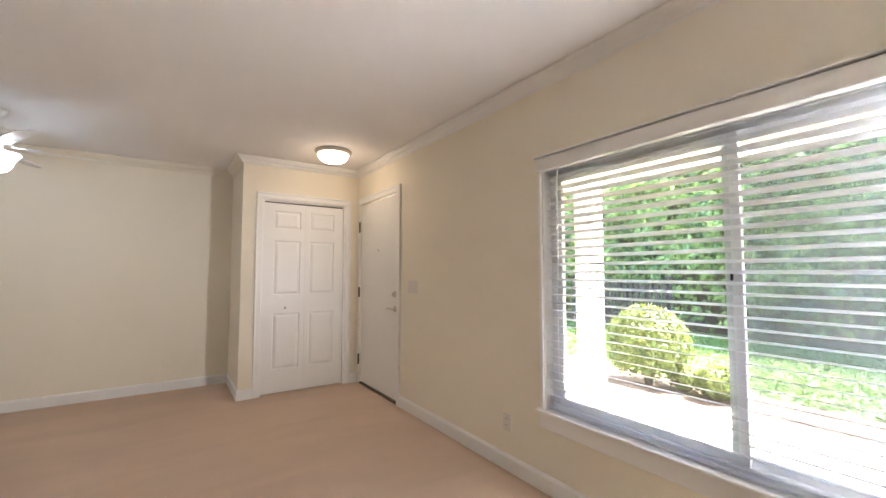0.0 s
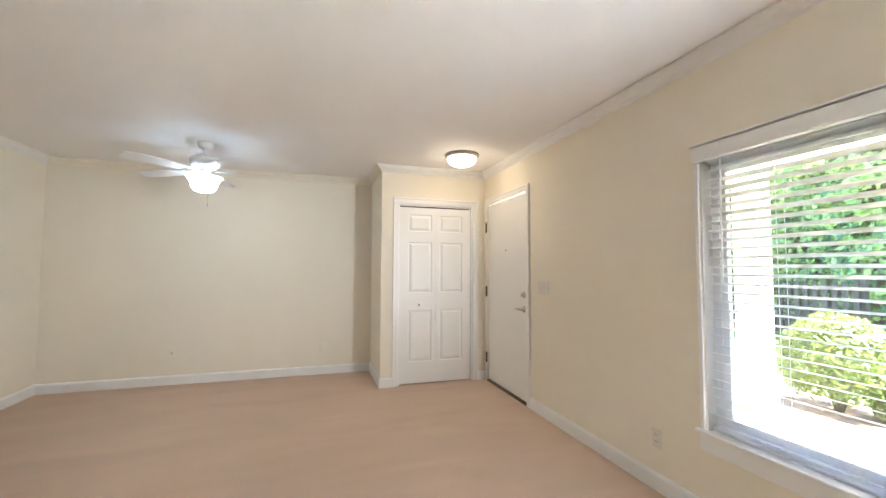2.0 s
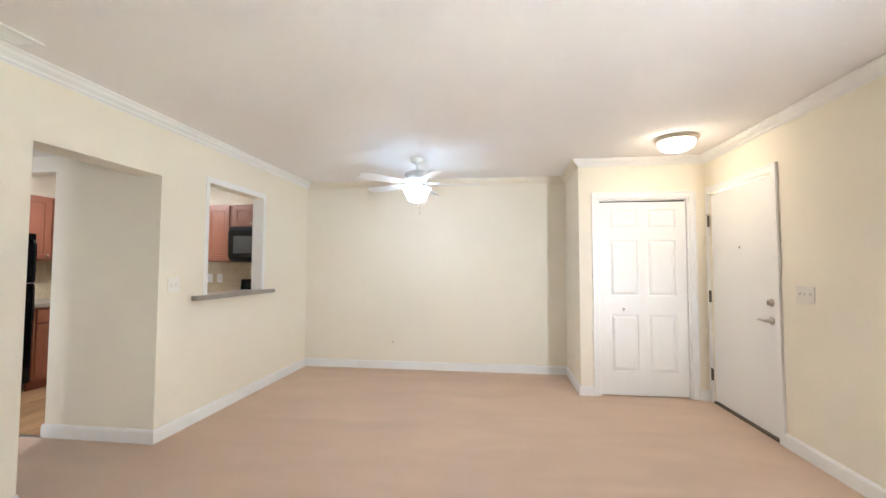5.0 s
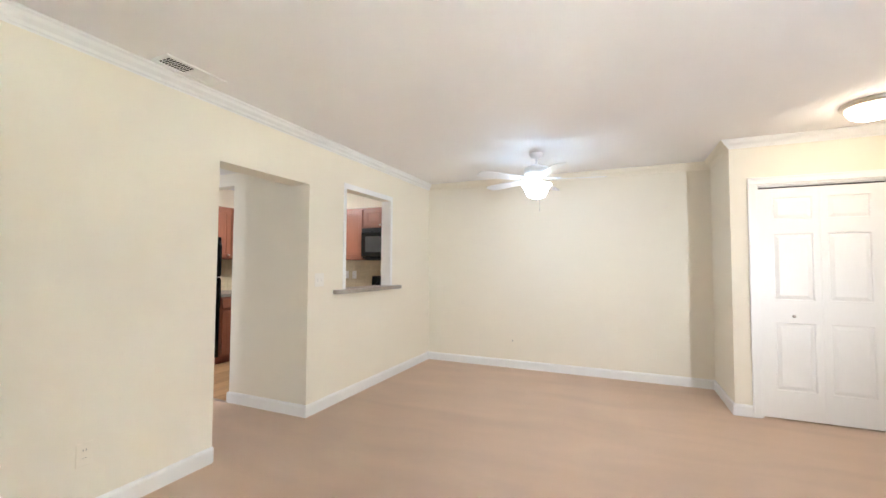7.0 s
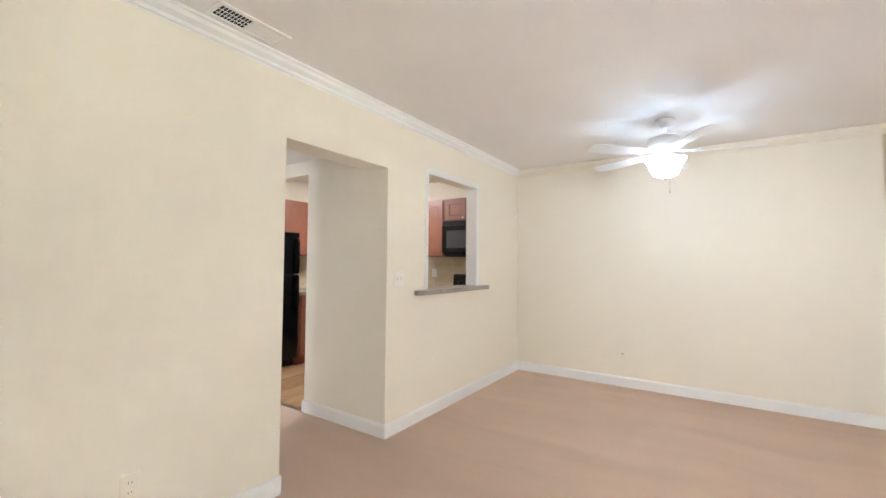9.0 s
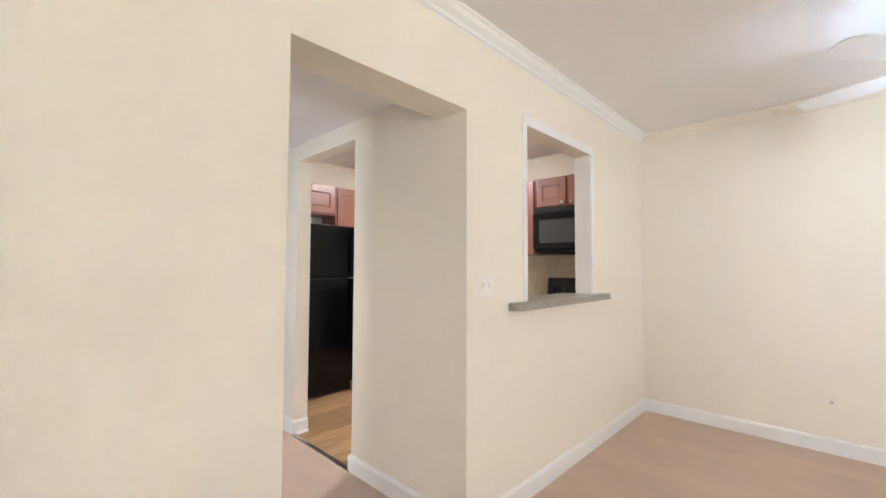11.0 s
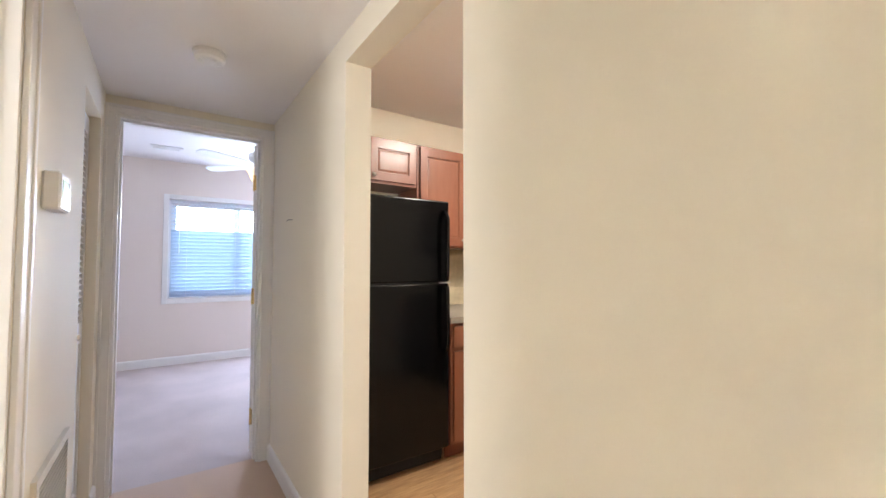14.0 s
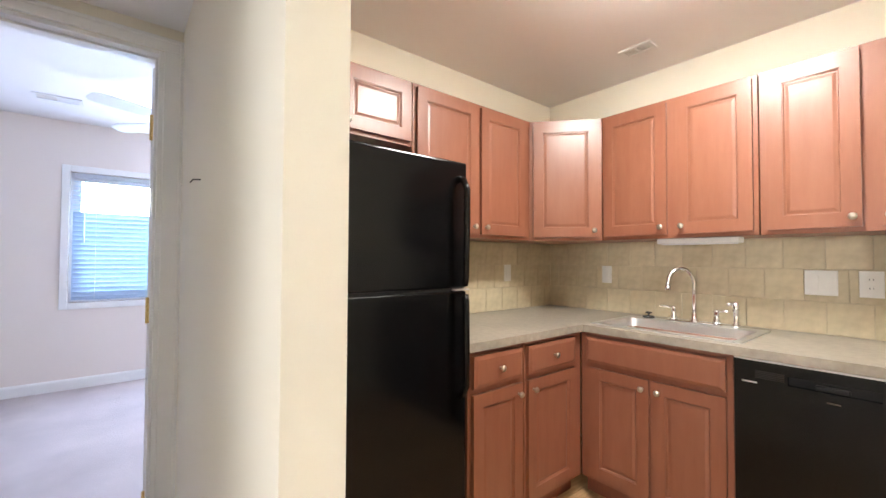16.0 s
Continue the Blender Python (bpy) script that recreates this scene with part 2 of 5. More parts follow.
def block(x0, x1, y0, y1, z0, z1, bevel=0.0, bm=None, seg=1):
    """A box between two corners, its edges rounded by bevel; added to bm if one is given."""
    own = bmesh.new()
    bmesh.ops.create_cube(own, size=1.0)
    for v in own.verts:
        v.co = ((x0 + x1) / 2 + v.co.x * (x1 - x0), (y0 + y1) / 2 + v.co.y * (y1 - y0), (z0 + z1) / 2 + v.co.z * (z1 - z0))
    if bevel:
        bmesh.ops.bevel(own, geom=own.edges[:], offset=bevel, segments=seg, affect="EDGES", profile=0.5)
    return own if bm is None else join(bm, own)


def join(bm, other, m=None):
    if m is not None:
        other.transform(m)
    me = bpy.data.meshes.new("scratch")
    other.to_mesh(me)
    other.free()
    bm.from_mesh(me)
    bpy.data.meshes.remove(me)
    return bm


def lathe(profile, steps=32, bm=None, m=None):
    """A turned shape about z from (radius, height) pairs."""
    own = bmesh.new()
    rings = []
    for r, z in profile:
        if r < 1e-5:
            rings.append([own.verts.new((0, 0, z))])
        else:
            rings.append([own.verts.new((r * math.cos(2 * math.pi * k / steps), r * math.sin(2 * math.pi * k / steps), z)) for k in range(steps)])
    for a, b in zip(rings, rings[1:]):
        for k in range(steps):
            j = (k + 1) % steps
            if len(a) == 1 and len(b) == 1:
                continue
            if len(a) == 1:
                own.faces.new((a[0], b[j], b[k]))
            elif len(b) == 1:
                own.faces.new((a[k], a[j], b[0]))
            else:
                own.faces.new((a[k], a[j], b[j], b[k]))
    if m is not None:
        own.transform(m)
    return own if bm is None else join(bm, own)


def tube(points, radius, sides=10, bm=None):
    """A round bar along points, its ends closed; radius: one number or one per point."""
    own = bmesh.new()
    pts = [Vector(p) for p in points]
    rad = radius if isinstance(radius, (list, tuple)) else [radius] * len(pts)
    up, rings = None, []
    for i, p in enumerate(pts):
        way = (pts[min(i + 1, len(pts) - 1)] - pts[max(i - 1, 0)]).normalized()
        if up is None:
            up = way.orthogonal().normalized()
        up = (up - way * up.dot(way)).normalized()
        side = way.cross(up)
        rings.append([own.verts.new(p + rad[i] * (up * math.cos(2 * math.pi * k / sides) + side * math.sin(2 * math.pi * k / sides))) for k in range(sides)])
    for a, b in zip(rings, rings[1:]):
        for k in range(sides):
            own.faces.new((a[k], a[(k + 1) % sides], b[(k + 1) % sides], b[k]))
    own.faces.new(rings[0][::-1])
    own.faces.new(rings[-1])
    return own if bm is None else join(bm, own)


def sweep(profile, start, end, inward, bm=None, mitre=(0, 0)):
    """A moulding from start to end (x, y): profile is (out from the wall, height) pairs, inward the way out of the wall (x, y)."""
    own = bmesh.new()
    run = (Vector(end) - Vector(start)).normalized()
    rows = []
    for base, sign, cut in ((Vector(start), 1, mitre[0]), (Vector(end), -1, mitre[1])):
        rows.append([own.verts.new((*(base + Vector(inward) * o + run * (sign * cut * o)), h)) for o, h in profile])
    n = len(profile)
    for k in range(n):
        own.faces.new((rows[0][k], rows[0][(k + 1) % n], rows[1][(k + 1) % n], rows[1][k]))
    own.faces.new(rows[0][::-1])
    own.faces.new(rows[1])
    return own if bm is None else join(bm, own)


def wall(name, axis, at, thick, u0, u1, z0, z1, openings=(), material=None, label="", finish=None):
    """A wall along one axis, from at to at + thick across it, with openings (u0, u1, z0, z1) right through it."""
    bm = bmesh.new()
    cuts = sorted({u0, u1, *[o[0] for o in openings], *[o[1] for o in openings]})
    for a, b in zip(cuts, cuts[1:]):
        holes = sorted([(o[2], o[3]) for o in openings if o[0] <= a + 1e-6 and o[1] >= b - 1e-6])
        z = z0
        for lo, hi in (*holes, (z1, z1)):
            if lo > z + 1e-6:
                lo_hi = (min(at, at + thick), max(at, at + thick))
                if axis == "y":
                    block(*lo_hi, a, b, z, lo, bm=bm)
                else:
                    block(a, b, *lo_hi, z, lo, bm=bm)
            z = hi
    bmesh.ops.remove_doubles(bm, verts=bm.verts, dist=1e-5)
    ob = mesh_object(name, bm, material or WALL)
    return tagged(ob, label, "wall", kind="structure")


def structure(name, bm, material, label, category):
    return tagged(mesh_object(name, bm, material), label, category, kind="structure")


def slab(plane, us, vs, holes, d0, d1):
    """One connected board with holes (u0, u1, v0, v1), between d0 and d1 across its plane ("xz" or "xy")."""
    bm = bmesh.new()
    us = sorted({*us, *[h[0] for h in holes], *[h[1] for h in holes]})
    vs = sorted({*vs, *[h[2] for h in holes], *[h[3] for h in holes]})
    solid = {(i, j): not any(h[0] <= us[i] + 1e-6 and h[1] >= us[i + 1] - 1e-6 and h[2] <= vs[j] + 1e-6 and h[3] >= vs[j + 1] - 1e-6 for h in holes)
             for i in range(len(us) - 1) for j in range(len(vs) - 1)}
    verts = {}

    def vert(i, j, d):
        if (i, j, d) not in verts:
            verts[i, j, d] = bm.verts.new((us[i], d, vs[j]) if plane == "xz" else (us[i], vs[j], d))
        return verts[i, j, d]
    for (i, j), full in solid.items():
        if not full:
            continue
        for d in (d0, d1):
            bm.faces.new([vert(*c, d) for c in ((i, j), (i + 1, j), (i + 1, j + 1), (i, j + 1))])
        for a, b, n in (((i, j), (i + 1, j), (i, j - 1)), ((i + 1, j), (i + 1, j + 1), (i + 1, j)), ((i + 1, j + 1), (i, j + 1), (i, j + 1)), ((i, j + 1), (i, j), (i - 1, j))):
            if not solid.get(n):
                bm.faces.new((vert(*a, d0), vert(*b, d0), vert(*b, d1), vert(*a, d1)))
    return bm


def raised(x0, x1, z0, z1, slope, y_low, y_high, bm):
    """A field with sloping sides on the plane y: from y_low at its border to y_high inside; the front looks to -y."""
    own = bmesh.new()
    o = [own.verts.new((x, y_low, z)) for x, z in ((x0, z0), (x1, z0), (x1, z1), (x0, z1))]
    i = [own.verts.new((x, y_high, z)) for x, z in ((x0 + slope, z0 + slope), (x1 - slope, z0 + slope), (x1 - slope, z1 - slope), (x0 + slope, z1 - slope))]
    for k in range(4):
        own.faces.new((o[k], o[(k + 1) % 4], i[(k + 1) % 4], i[k]))
    own.faces.new(i)
    own.faces.new(o[::-1])
    return join(bm, own)


def panelled(parent, frame_name, material, w, h, t, panels, raise_by=0.008, slope=0.03, x=0.0, y=0.0, z=0.0, sunk=0.010, label=""):
    """A door front that looks to -y: stiles and rails round sunken panels with a raised field. Its front lies at y, its left foot at x, z."""
    bm = slab("xz", [0.0, w], [0.0, h], panels, 0.0, t)
    bm.transform(Matrix.Translation((x, y, z)))
    ob = part(frame_name, bm, material, parent, label)
    for p in panels:
        pm = bmesh.new()
        rings = []
        for inset, yy in ((0, t - 0.004), (0, 0.004), (0.004, 0.004), (0.008, sunk), (0.012, sunk), (0.012 + slope, sunk - raise_by)):
            rings.append([pm.verts.new((x + a, y + yy, z + b)) for a, b in ((p[0] + inset, p[2] + inset), (p[1] - inset, p[2] + inset), (p[1] - inset, p[3] - inset), (p[0] + inset, p[3] - inset))])
        for q, r in zip(rings, rings[1:]):
            for k in range(4):
                pm.faces.new((q[k], q[(k + 1) % 4], r[(k + 1) % 4], r[k]))
        pm.faces.new(rings[0][::-1])
        pm.faces.new(rings[-1])
        part("panel", pm, material, ob)
    return ob

# ---- structure ----
H = 2.44
EAST, SOUTH = 4.625, -6.9
HALL_N, HALL_S, HALL_H = -2.405, -3.27, 2.18
DOOR_W = -3.0
wall("wall_west", "y", 0.0, -0.12, SOUTH - 0.12, 0.0, 0, H, [(HALL_S, HALL_N, 0, 2.0), (-1.89, -1.05, 1.03, 2.055)],
     label="cream painted wall with an open doorway and a pass-through")
wall("wall_north", "x", 0.0, 0.12, -3.12, EAST + 0.13, 0, H, label="plain cream painted wall behind a ceiling fan")
wall("wall_east", "y", EAST, 0.13, SOUTH - 0.12, 0.0, 0, H, [(-1.785, -0.855, 0, 2.045), (-6.45, -3.62, 0.45, 1.90)],
     label="cream painted wall with entry door and wide window")
wall("wall_south", "x", SOUTH, -0.12, 0.0, EAST, 0, H, label="plain cream painted wall closing the living room")
wall("wall_closet_front", "x", -0.80, 0.11, 3.385, EAST, 0, H, [(3.575, 4.46, 0, 2.025)], label="cream painted closet wall with a door opening")
wall("wall_closet_side", "y", 3.385, 0.11, -0.69, 0.0, 0, H, label="cream painted side wall of a coat closet")
wall("wall_hall_north", "x", HALL_N, 0.11, DOOR_W, -0.12, 0, H, [(-1.70, -0.93, 0, 2.06)], label="cream painted hall wall with an open kitchen doorway")
wall("wall_hall_south", "x", HALL_S, -0.12, DOOR_W, -0.12, 0, H, [(-1.52, -0.76, 0, 2.04), (-2.86, -2.38, 0, 2.0)],
     label="cream painted hall wall with a door and louvred closet")
wall("wall_bedroom_door", "y", DOOR_W, -0.12, -5.4, HALL_N + 0.11, 0, 2.56, [(-3.22, -2.47, 0, 2.08)], label="cream painted wall round a bedroom doorway")
wall("wall_kitchen_west", "y", -2.96, -0.16, HALL_N + 0.11, 0.0, 0, 2.56, label="cream painted kitchen wall behind a refrigerator")
BEDX = -6.3
wall("wall_bedroom_window", "y", BEDX, -0.14, -5.4, -0.3, 0, 2.56, [(-2.96, -1.45, 0.82, 2.08)], WALL_BED, "pale peach bedroom wall with a window")
wall("wall_bedroom_south", "x", -5.4, -0.12, BEDX, -3.12, 0, 2.56, material=WALL_BED, label="pale peach bedroom side wall")
wall("wall_bedroom_north", "x", -0.3, 0.12, BEDX, -3.12, 0, 2.56, material=WALL_BED, label="pale peach bedroom side wall")
wall("wall_bath_south", "x", -5.2, -0.12, -1.95, -0.12, 0, H, [(-1.0, -0.2, 0.85, 2.05)], label="plain cream wall of a side room")
# Opaque panel added out of view to keep direct sun from the side room.
structure("sun_stop_panel", block(-1.0, -0.2, -5.30, -5.24, 0.85, 2.05), TRIM, "white panel added in the unseen side room window to stop the sun", "shade")
wall("wall_bath_west", "y", -1.83, -0.12, -5.2, HALL_S - 0.12, 0, H, label="plain cream wall of a side room")
wall("wall_linen_back", "x", -3.95, -0.1, -2.88, -1.95, 0, H, label="plain back wall of a linen closet")
structure("ceiling", block(-3.0, EAST + 0.13, SOUTH - 0.12, 0.12, H, H + 0.1), CEIL, "flat off-white painted ceiling of the living room", "ceiling")
structure("ceiling_hall", block(DOOR_W, -0.12, HALL_S, HALL_N, HALL_H, H), CEIL, "lowered flat off-white hall ceiling", "ceiling")
structure("ceiling_bedroom", block(BEDX - 0.14, -3.0, -5.52, 0.12, 2.56, 2.66), CEIL, "flat pale bedroom ceiling", "ceiling")
structure("header", block(-0.195, -0.12, HALL_S, HALL_N, 2.0, HALL_H), WALL, "cream painted lintel over the hall doorway", "lintel")
structure("bedroom_soffit", block(BEDX, BEDX + 0.25, -5.4, -3.52, 2.17, 2.56), WALL_BED, "boxed soffit below the bedroom ceiling", "soffit")

structure("floor", block(0.0, EAST + 0.01, SOUTH, 0.0, -0.06, 0.0), CARPET, "tan cut-pile carpet with vacuum and foot marks", "carpet")
structure("floor_hall", block(DOOR_W - 0.06, 0.0, -3.9, HALL_N, -0.06, 0.0), CARPET, "tan cut-pile carpet in the hall", "carpet")
structure("floor_bedroom", block(BEDX, DOOR_W - 0.06, -5.4, -0.3, -0.06, 0.0), CARPET_BED, "pale tan cut-pile bedroom carpet", "carpet")
structure("floor_bath", block(-1.83, -0.12, -5.2, -3.9, -0.06, 0.0), CONCRETE, "pale plain floor of a side room", "floor")

BASE = [(0, 0), (0.015, 0), (0.015, 0.083), (0.011, 0.094), (0.006, 0.1), (0, 0.102)]
CROWN = [(0, H - 0.002), (0.068, H - 0.002), (0.068, H - 0.012), (0.056, H - 0.02), (0.046, H - 0.036), (0.022, H - 0.052), (0.014, H - 0.066), (0.005, H - 0.07), (0, H - 0.078)]


def skirting(runs, name="baseboard", label="white painted baseboard along the foot of the wall", profile=None, material=None):
    for start, end, inward, mitre in runs:
        structure(name, sweep(profile or BASE, start, end, inward, mitre=mitre), material or TRIM, label, "baseboard" if not profile else "moulding")


skirting([
    ((0, SOUTH), (0, HALL_S), (1, 0), (1, 0)),
    ((0, HALL_N), (0, 0), (1, 0), (-1, 1)),
    ((0, 0), (3.385, 0), (0, -1), (1, 1)),
    ((3.385, 0), (3.385, -0.80), (-1, 0), (1, -1)),
    ((3.385, -0.80), (3.518, -0.80), (0, -1), (-1, 0)),
    ((4.517, -0.80), (EAST, -0.80), (0, -1), (0, 1)),
    ((EAST, -1.845), (EAST, SOUTH), (-1, 0), (0, 1)),
    ((0, HALL_S), (-0.70, HALL_S), (0, 1), (0, 0)),
    ((-1.58, HALL_S), (-2.38, HALL_S), (0, 1), (0, 0)),
    ((-2.86, HALL_S), (DOOR_W, HALL_S), (0, 1), (0, 0)),
    ((0, HALL_N), (-0.93, HALL_N), (0, -1), (-1, -1)),
    ((-0.93, HALL_N), (-0.93, HALL_N + 0.11), (-1, 0), (-1, 0)),
    ((-1.70, HALL_N), (-1.70, HALL_N + 0.11), (1, 0), (-1, 0)),
    ((-1.70, HALL_N), (DOOR_W, HALL_N), (0, -1), (-1, 0)),
    ((BEDX, -5.4), (BEDX, -0.3), (1, 0), (0, 0)),
])
skirting([
    ((0, SOUTH), (0, 0), (1, 0), (1, 1)),
    ((3.385, -0.80), (EAST, -0.80), (0, -1), (-1, 1)),
    ((EAST, -0.80), (EAST, SOUTH), (-1, 0), (1, 1)),
], "crown_moulding", "white painted crown moulding under the ceiling", CROWN)
skirting([
    ((0, 0), (3.385, 0), (0, -1), (1, 1)),
    ((3.385, 0), (3.385, -0.80), (-1, 0), (1, -1)),
], "crown_moulding", "cream painted crown moulding under the ceiling", CROWN, WALL)


def casing(name, axis, face, out, u0, u1, top, width=0.06, thick=0.014, right=None, label="white painted door casing"):
    """Flat trim round a doorway on a wall face: two legs and a head, each with a raised outer bead."""
    right = width if right is None else right
    frame_ob = tagged(new(name), label, "trim", kind="structure")
    lo, hi = sorted((face, face + out * thick))
    lo2, hi2 = sorted((face, face + out * (thick + 0.006)))

    def bar(what, a, b, z0, z1, bead):
        bm = block(*((lo, hi, a, b) if axis == "y" else (a, b, lo, hi)), z0, z1, 0.002)
        ob = part(what, bm, TRIM, frame_ob)
        part("bead", block(*((lo2, hi2, *bead[:2]) if axis == "y" else (*bead[:2], lo2, hi2)), *bead[2:], 0.002), TRIM, ob)
    bar("leg", u0 - width, u0, 0, top, (u0 - width - 0.003, u0 - width + 0.012, 0, top + width + 0.003))
    bar("leg", u1, u1 + right, 0, top, (u1 + right - 0.012, u1 + right + 0.003, 0, top + width + 0.003))
    bar("head", u0 - width, u1 + right, top + 0.0005, top + width, (u0 - width + 0.0125, u1 + right - 0.0125, top + width - 0.012, top + width + 0.003))
    return frame_ob


casing("trim_closet", "x", -0.80, -1, 3.575, 4.46, 2.025, 0.058)
casing("trim_entry", "y", EAST, -1, -1.785, -0.86, 2.045, 0.06, right=0.03)
casing("trim_bath", "x", HALL_S, 1, -1.52, -0.76, 2.04, 0.058)
casing("trim_bedroom", "y", DOOR_W, 1, -3.22, -2.47, 2.08, 0.048, right=0.064)
casing("trim_bedroom_inner", "y", DOOR_W - 0.12, -1, -3.22, -2.47, 2.08, 0.062)


def lining(name, axis, a0, a1, u0, u1, top, stop=0.5):
    """The boards that line a doorway, with a stop bead."""
    frame_ob = tagged(new(name), "white painted door jamb with a stop bead", "jamb", kind="structure")
    lo, hi = min(a0, a1) + 0.001, max(a0, a1) - 0.001
    mid = lo + (hi - lo) * stop

    def bar(what, u_a, u_b, z0, z1, f0=lo, f1=hi):
        part(what, block(*((f0, f1, u_a, u_b) if axis == "y" else (u_a, u_b, f0, f1)), z0, z1, 0.001), TRIM, frame_ob)
    bar("side_jamb", u0 - 0.001, u0 + 0.016, 0, top + 0.001)
    bar("side_jamb", u1 - 0.016, u1 + 0.001, 0, top + 0.001)
    bar("head_jamb", u0 + 0.0165, u1 - 0.0165, top - 0.016, top + 0.001)
    bar("stop", u0 + 0.0165, u0 + 0.026, 0, top - 0.0165, mid - 0.018, mid + 0.018)
    bar("stop", u1 - 0.026, u1 - 0.0165, 0, top - 0.0165, mid - 0.018, mid + 0.018)
    bar("stop", u0 + 0.0265, u1 - 0.0265, top - 0.026, top - 0.0165, mid - 0.018, mid + 0.018)
    return frame_ob


lining("jamb_bath", "x", HALL_S, HALL_S - 0.12, -1.52, -0.76, 2.04)
lining("jamb_bedroom", "y", DOOR_W, DOOR_W - 0.12, -3.22, -2.47, 2.08)
lining("jamb_entry", "y", EAST + 0.045, EAST + 0.13, -1.785, -0.855, 2.045)
lining("jamb_closet", "x", -0.80, -0.745, 3.575, 4.46, 2.025, 0.9)

structure("pier_shoe", block(-1.684, -1.655, HALL_N + 0.012, HALL_N + 0.105, 0.0005, 0.018, 0.004), TRIM, "small white shoe block at the foot of the doorway", "trim")

# trim round the pass-through and its ledge
bm = bmesh.new()
block(0, 0.006, -1.93, -1.89, 1.066, 2.055, bm=bm)
block(0, 0.006, -1.05, -1.01, 1.066, 2.055, bm=bm)
block(0, 0.006, -1.93, -1.01, 2.0555, 2.11, bm=bm)
block(-0.119, -0.0005, -1.0545, -1.0502, 1.0655, 2.0545, bm=bm)
block(-0.119, -0.0005, -1.8898, -1.8855, 1.0655, 2.0545, bm=bm)
structure("trim_pass_through", bm, TRIM, "narrow white painted trim round the pass-through", "trim")


def ledge():
    """A laminate slab with rounded front corners, through the wall."""
    bm = bmesh.new()
    y0, y1, x0, x1, r = -2.075, -0.87, -0.20, 0.075, 0.045
    out = []
    for cx, cy, a0 in ((x1 - r, y0 + r, -90), (x1 - r, y1 - r, 0)):
        for k in range(7):
            a = radians(a0 + 15 * k)
            out.append((cx + r * math.cos(a), cy + r * math.sin(a)))
    out += [(0.0065, y1), (0.0065, -1.05), (x0, -1.05), (x0, -1.89), (0.0065, -1.89), (0.0065, y0)]
    low, high = [bm.verts.new((x, y, 1.026)) for x, y in out], [bm.verts.new((x, y, 1.064)) for x, y in out]
    n = len(out)
    for k in range(n):
        bm.faces.new((low[k], low[(k + 1) % n], high[(k + 1) % n], high[k]))
    bm.faces.new(high)
    bm.faces.new(low[::-1])
    ob = tagged(mesh_object("pass_through_ledge", bm, COUNTER), "grey speckled laminate ledge with rounded corners", "ledge")
    return ob


ledge()


# ---- doors ----
def knob(parent, x, y, z, material=None, size=0.014, label="round brushed nickel knob"):
    m = Matrix.Translation((x, y, z)) @ Matrix.Rotation(radians(90), 4, "X")
    return part("knob", lathe([(0, 0), (0.005, 0), (0.0045, 0.012), (size, 0.017), (size * 1.05, 0.022), (size * 0.8, 0.028), (0, 0.031)], 16, m=m), material or NICKEL, parent, label, True)


def hinge(parent, x, y, z, turn, material, label, high=0.09):
    """A butt hinge: a leaf with screws and a knuckle."""
    m = Matrix.Translation((x, y, z)) @ Matrix.Rotation(radians(turn), 4, "Z")
    bm = block(0.004, 0.034, -0.0015, 0.0015, -high / 2, high / 2, 0.0006)
    lathe([(0, -high / 2 - 0.004), (0.006, -high / 2 - 0.003), (0.006, high / 2 + 0.003), (0, high / 2 + 0.004)], 10, bm)
    for dz, dx in ((-0.028, 0.02), (0.0, 0.026), (0.028, 0.02)):
        lathe([(0, -0.003), (0.004, -0.003), (0.003, 0.003), (0, 0.003)], 8, bm, Matrix.Translation((dx, 0, dz)) @ Matrix.Rotation(radians(90), 4, "X"))
    bm.transform(m)
    return part("hinge", bm, material, parent, label, False)


# closet door: two moulded leaves under a dark track
closet_door = thing("door_1", (3.595, -0.775, 0), "white six-panel moulded bifold closet door, closed", "door")
closet_door["kind"] = "structure"
ROWS = ((0.235, 0.815), (1.005, 1.58), (1.70, 1.895))
for n, (dx, c0, c1) in enumerate(((0.0, 0.10, 0.375), (0.4225, 0.047, 0.322))):
    panelled(closet_door, "leaf", DOOR, 0.4215, 1.975, 0.03, [(c0, c1, a, b) for a, b in ROWS], x=dx, z=0.012, slope=0.028)
knob(closet_door, 0.225, 0.0, 0.885, size=0.013)
part("track", block(-0.003, 0.848, 0.006, 0.03, 1.991, 2.007, 0.002), DARK, closet_door, "dark metal door track")
structure("closet_dark_back", block(3.5, EAST, -0.02, -0.004, 0, H - 0.001), WALL, "plain back of the coat closet", "wall")

# entry door: a flush slab in its frame
entry = thing("door_2", (EAST + 0.012, -1.768, 0), "white painted flush entry door, closed, beside the closet", "door")
entry["kind"] = "structure"
part("slab", block(0, 0.032, 0, 0.895, 0.022, 2.024, 0.002), DOOR, entry)
for z in (0.277, 1.03, 1.77):
    hinge(entry, -0.034, 0.897, z, -90, BRONZE, "dark bronze hinge", 0.11)
part("door_guard", tube([(-0.012, 0.89, 1.84), (-0.03, 0.90, 1.84), (-0.036, 0.92, 1.84), (-0.034, 0.935, 1.835)], 0.005, 8), NICKEL, entry, "small nickel swing guard")
TURN_X = Matrix.Rotation(radians(-90), 4, "Y")
part("deadbolt", lathe([(0, 0), (0.032, 0), (0.032, 0.006), (0.026, 0.014), (0.012, 0.016), (0.012, 0.02), (0, 0.02)], 24, m=Matrix.Translation((0, 0.057, 1.04)) @ TURN_X), NICKEL, entry, "round nickel deadbolt", True)
part("thumb_turn", block(-0.036, -0.018, 0.053, 0.061, 1.022, 1.058, 0.003), NICKEL, entry)
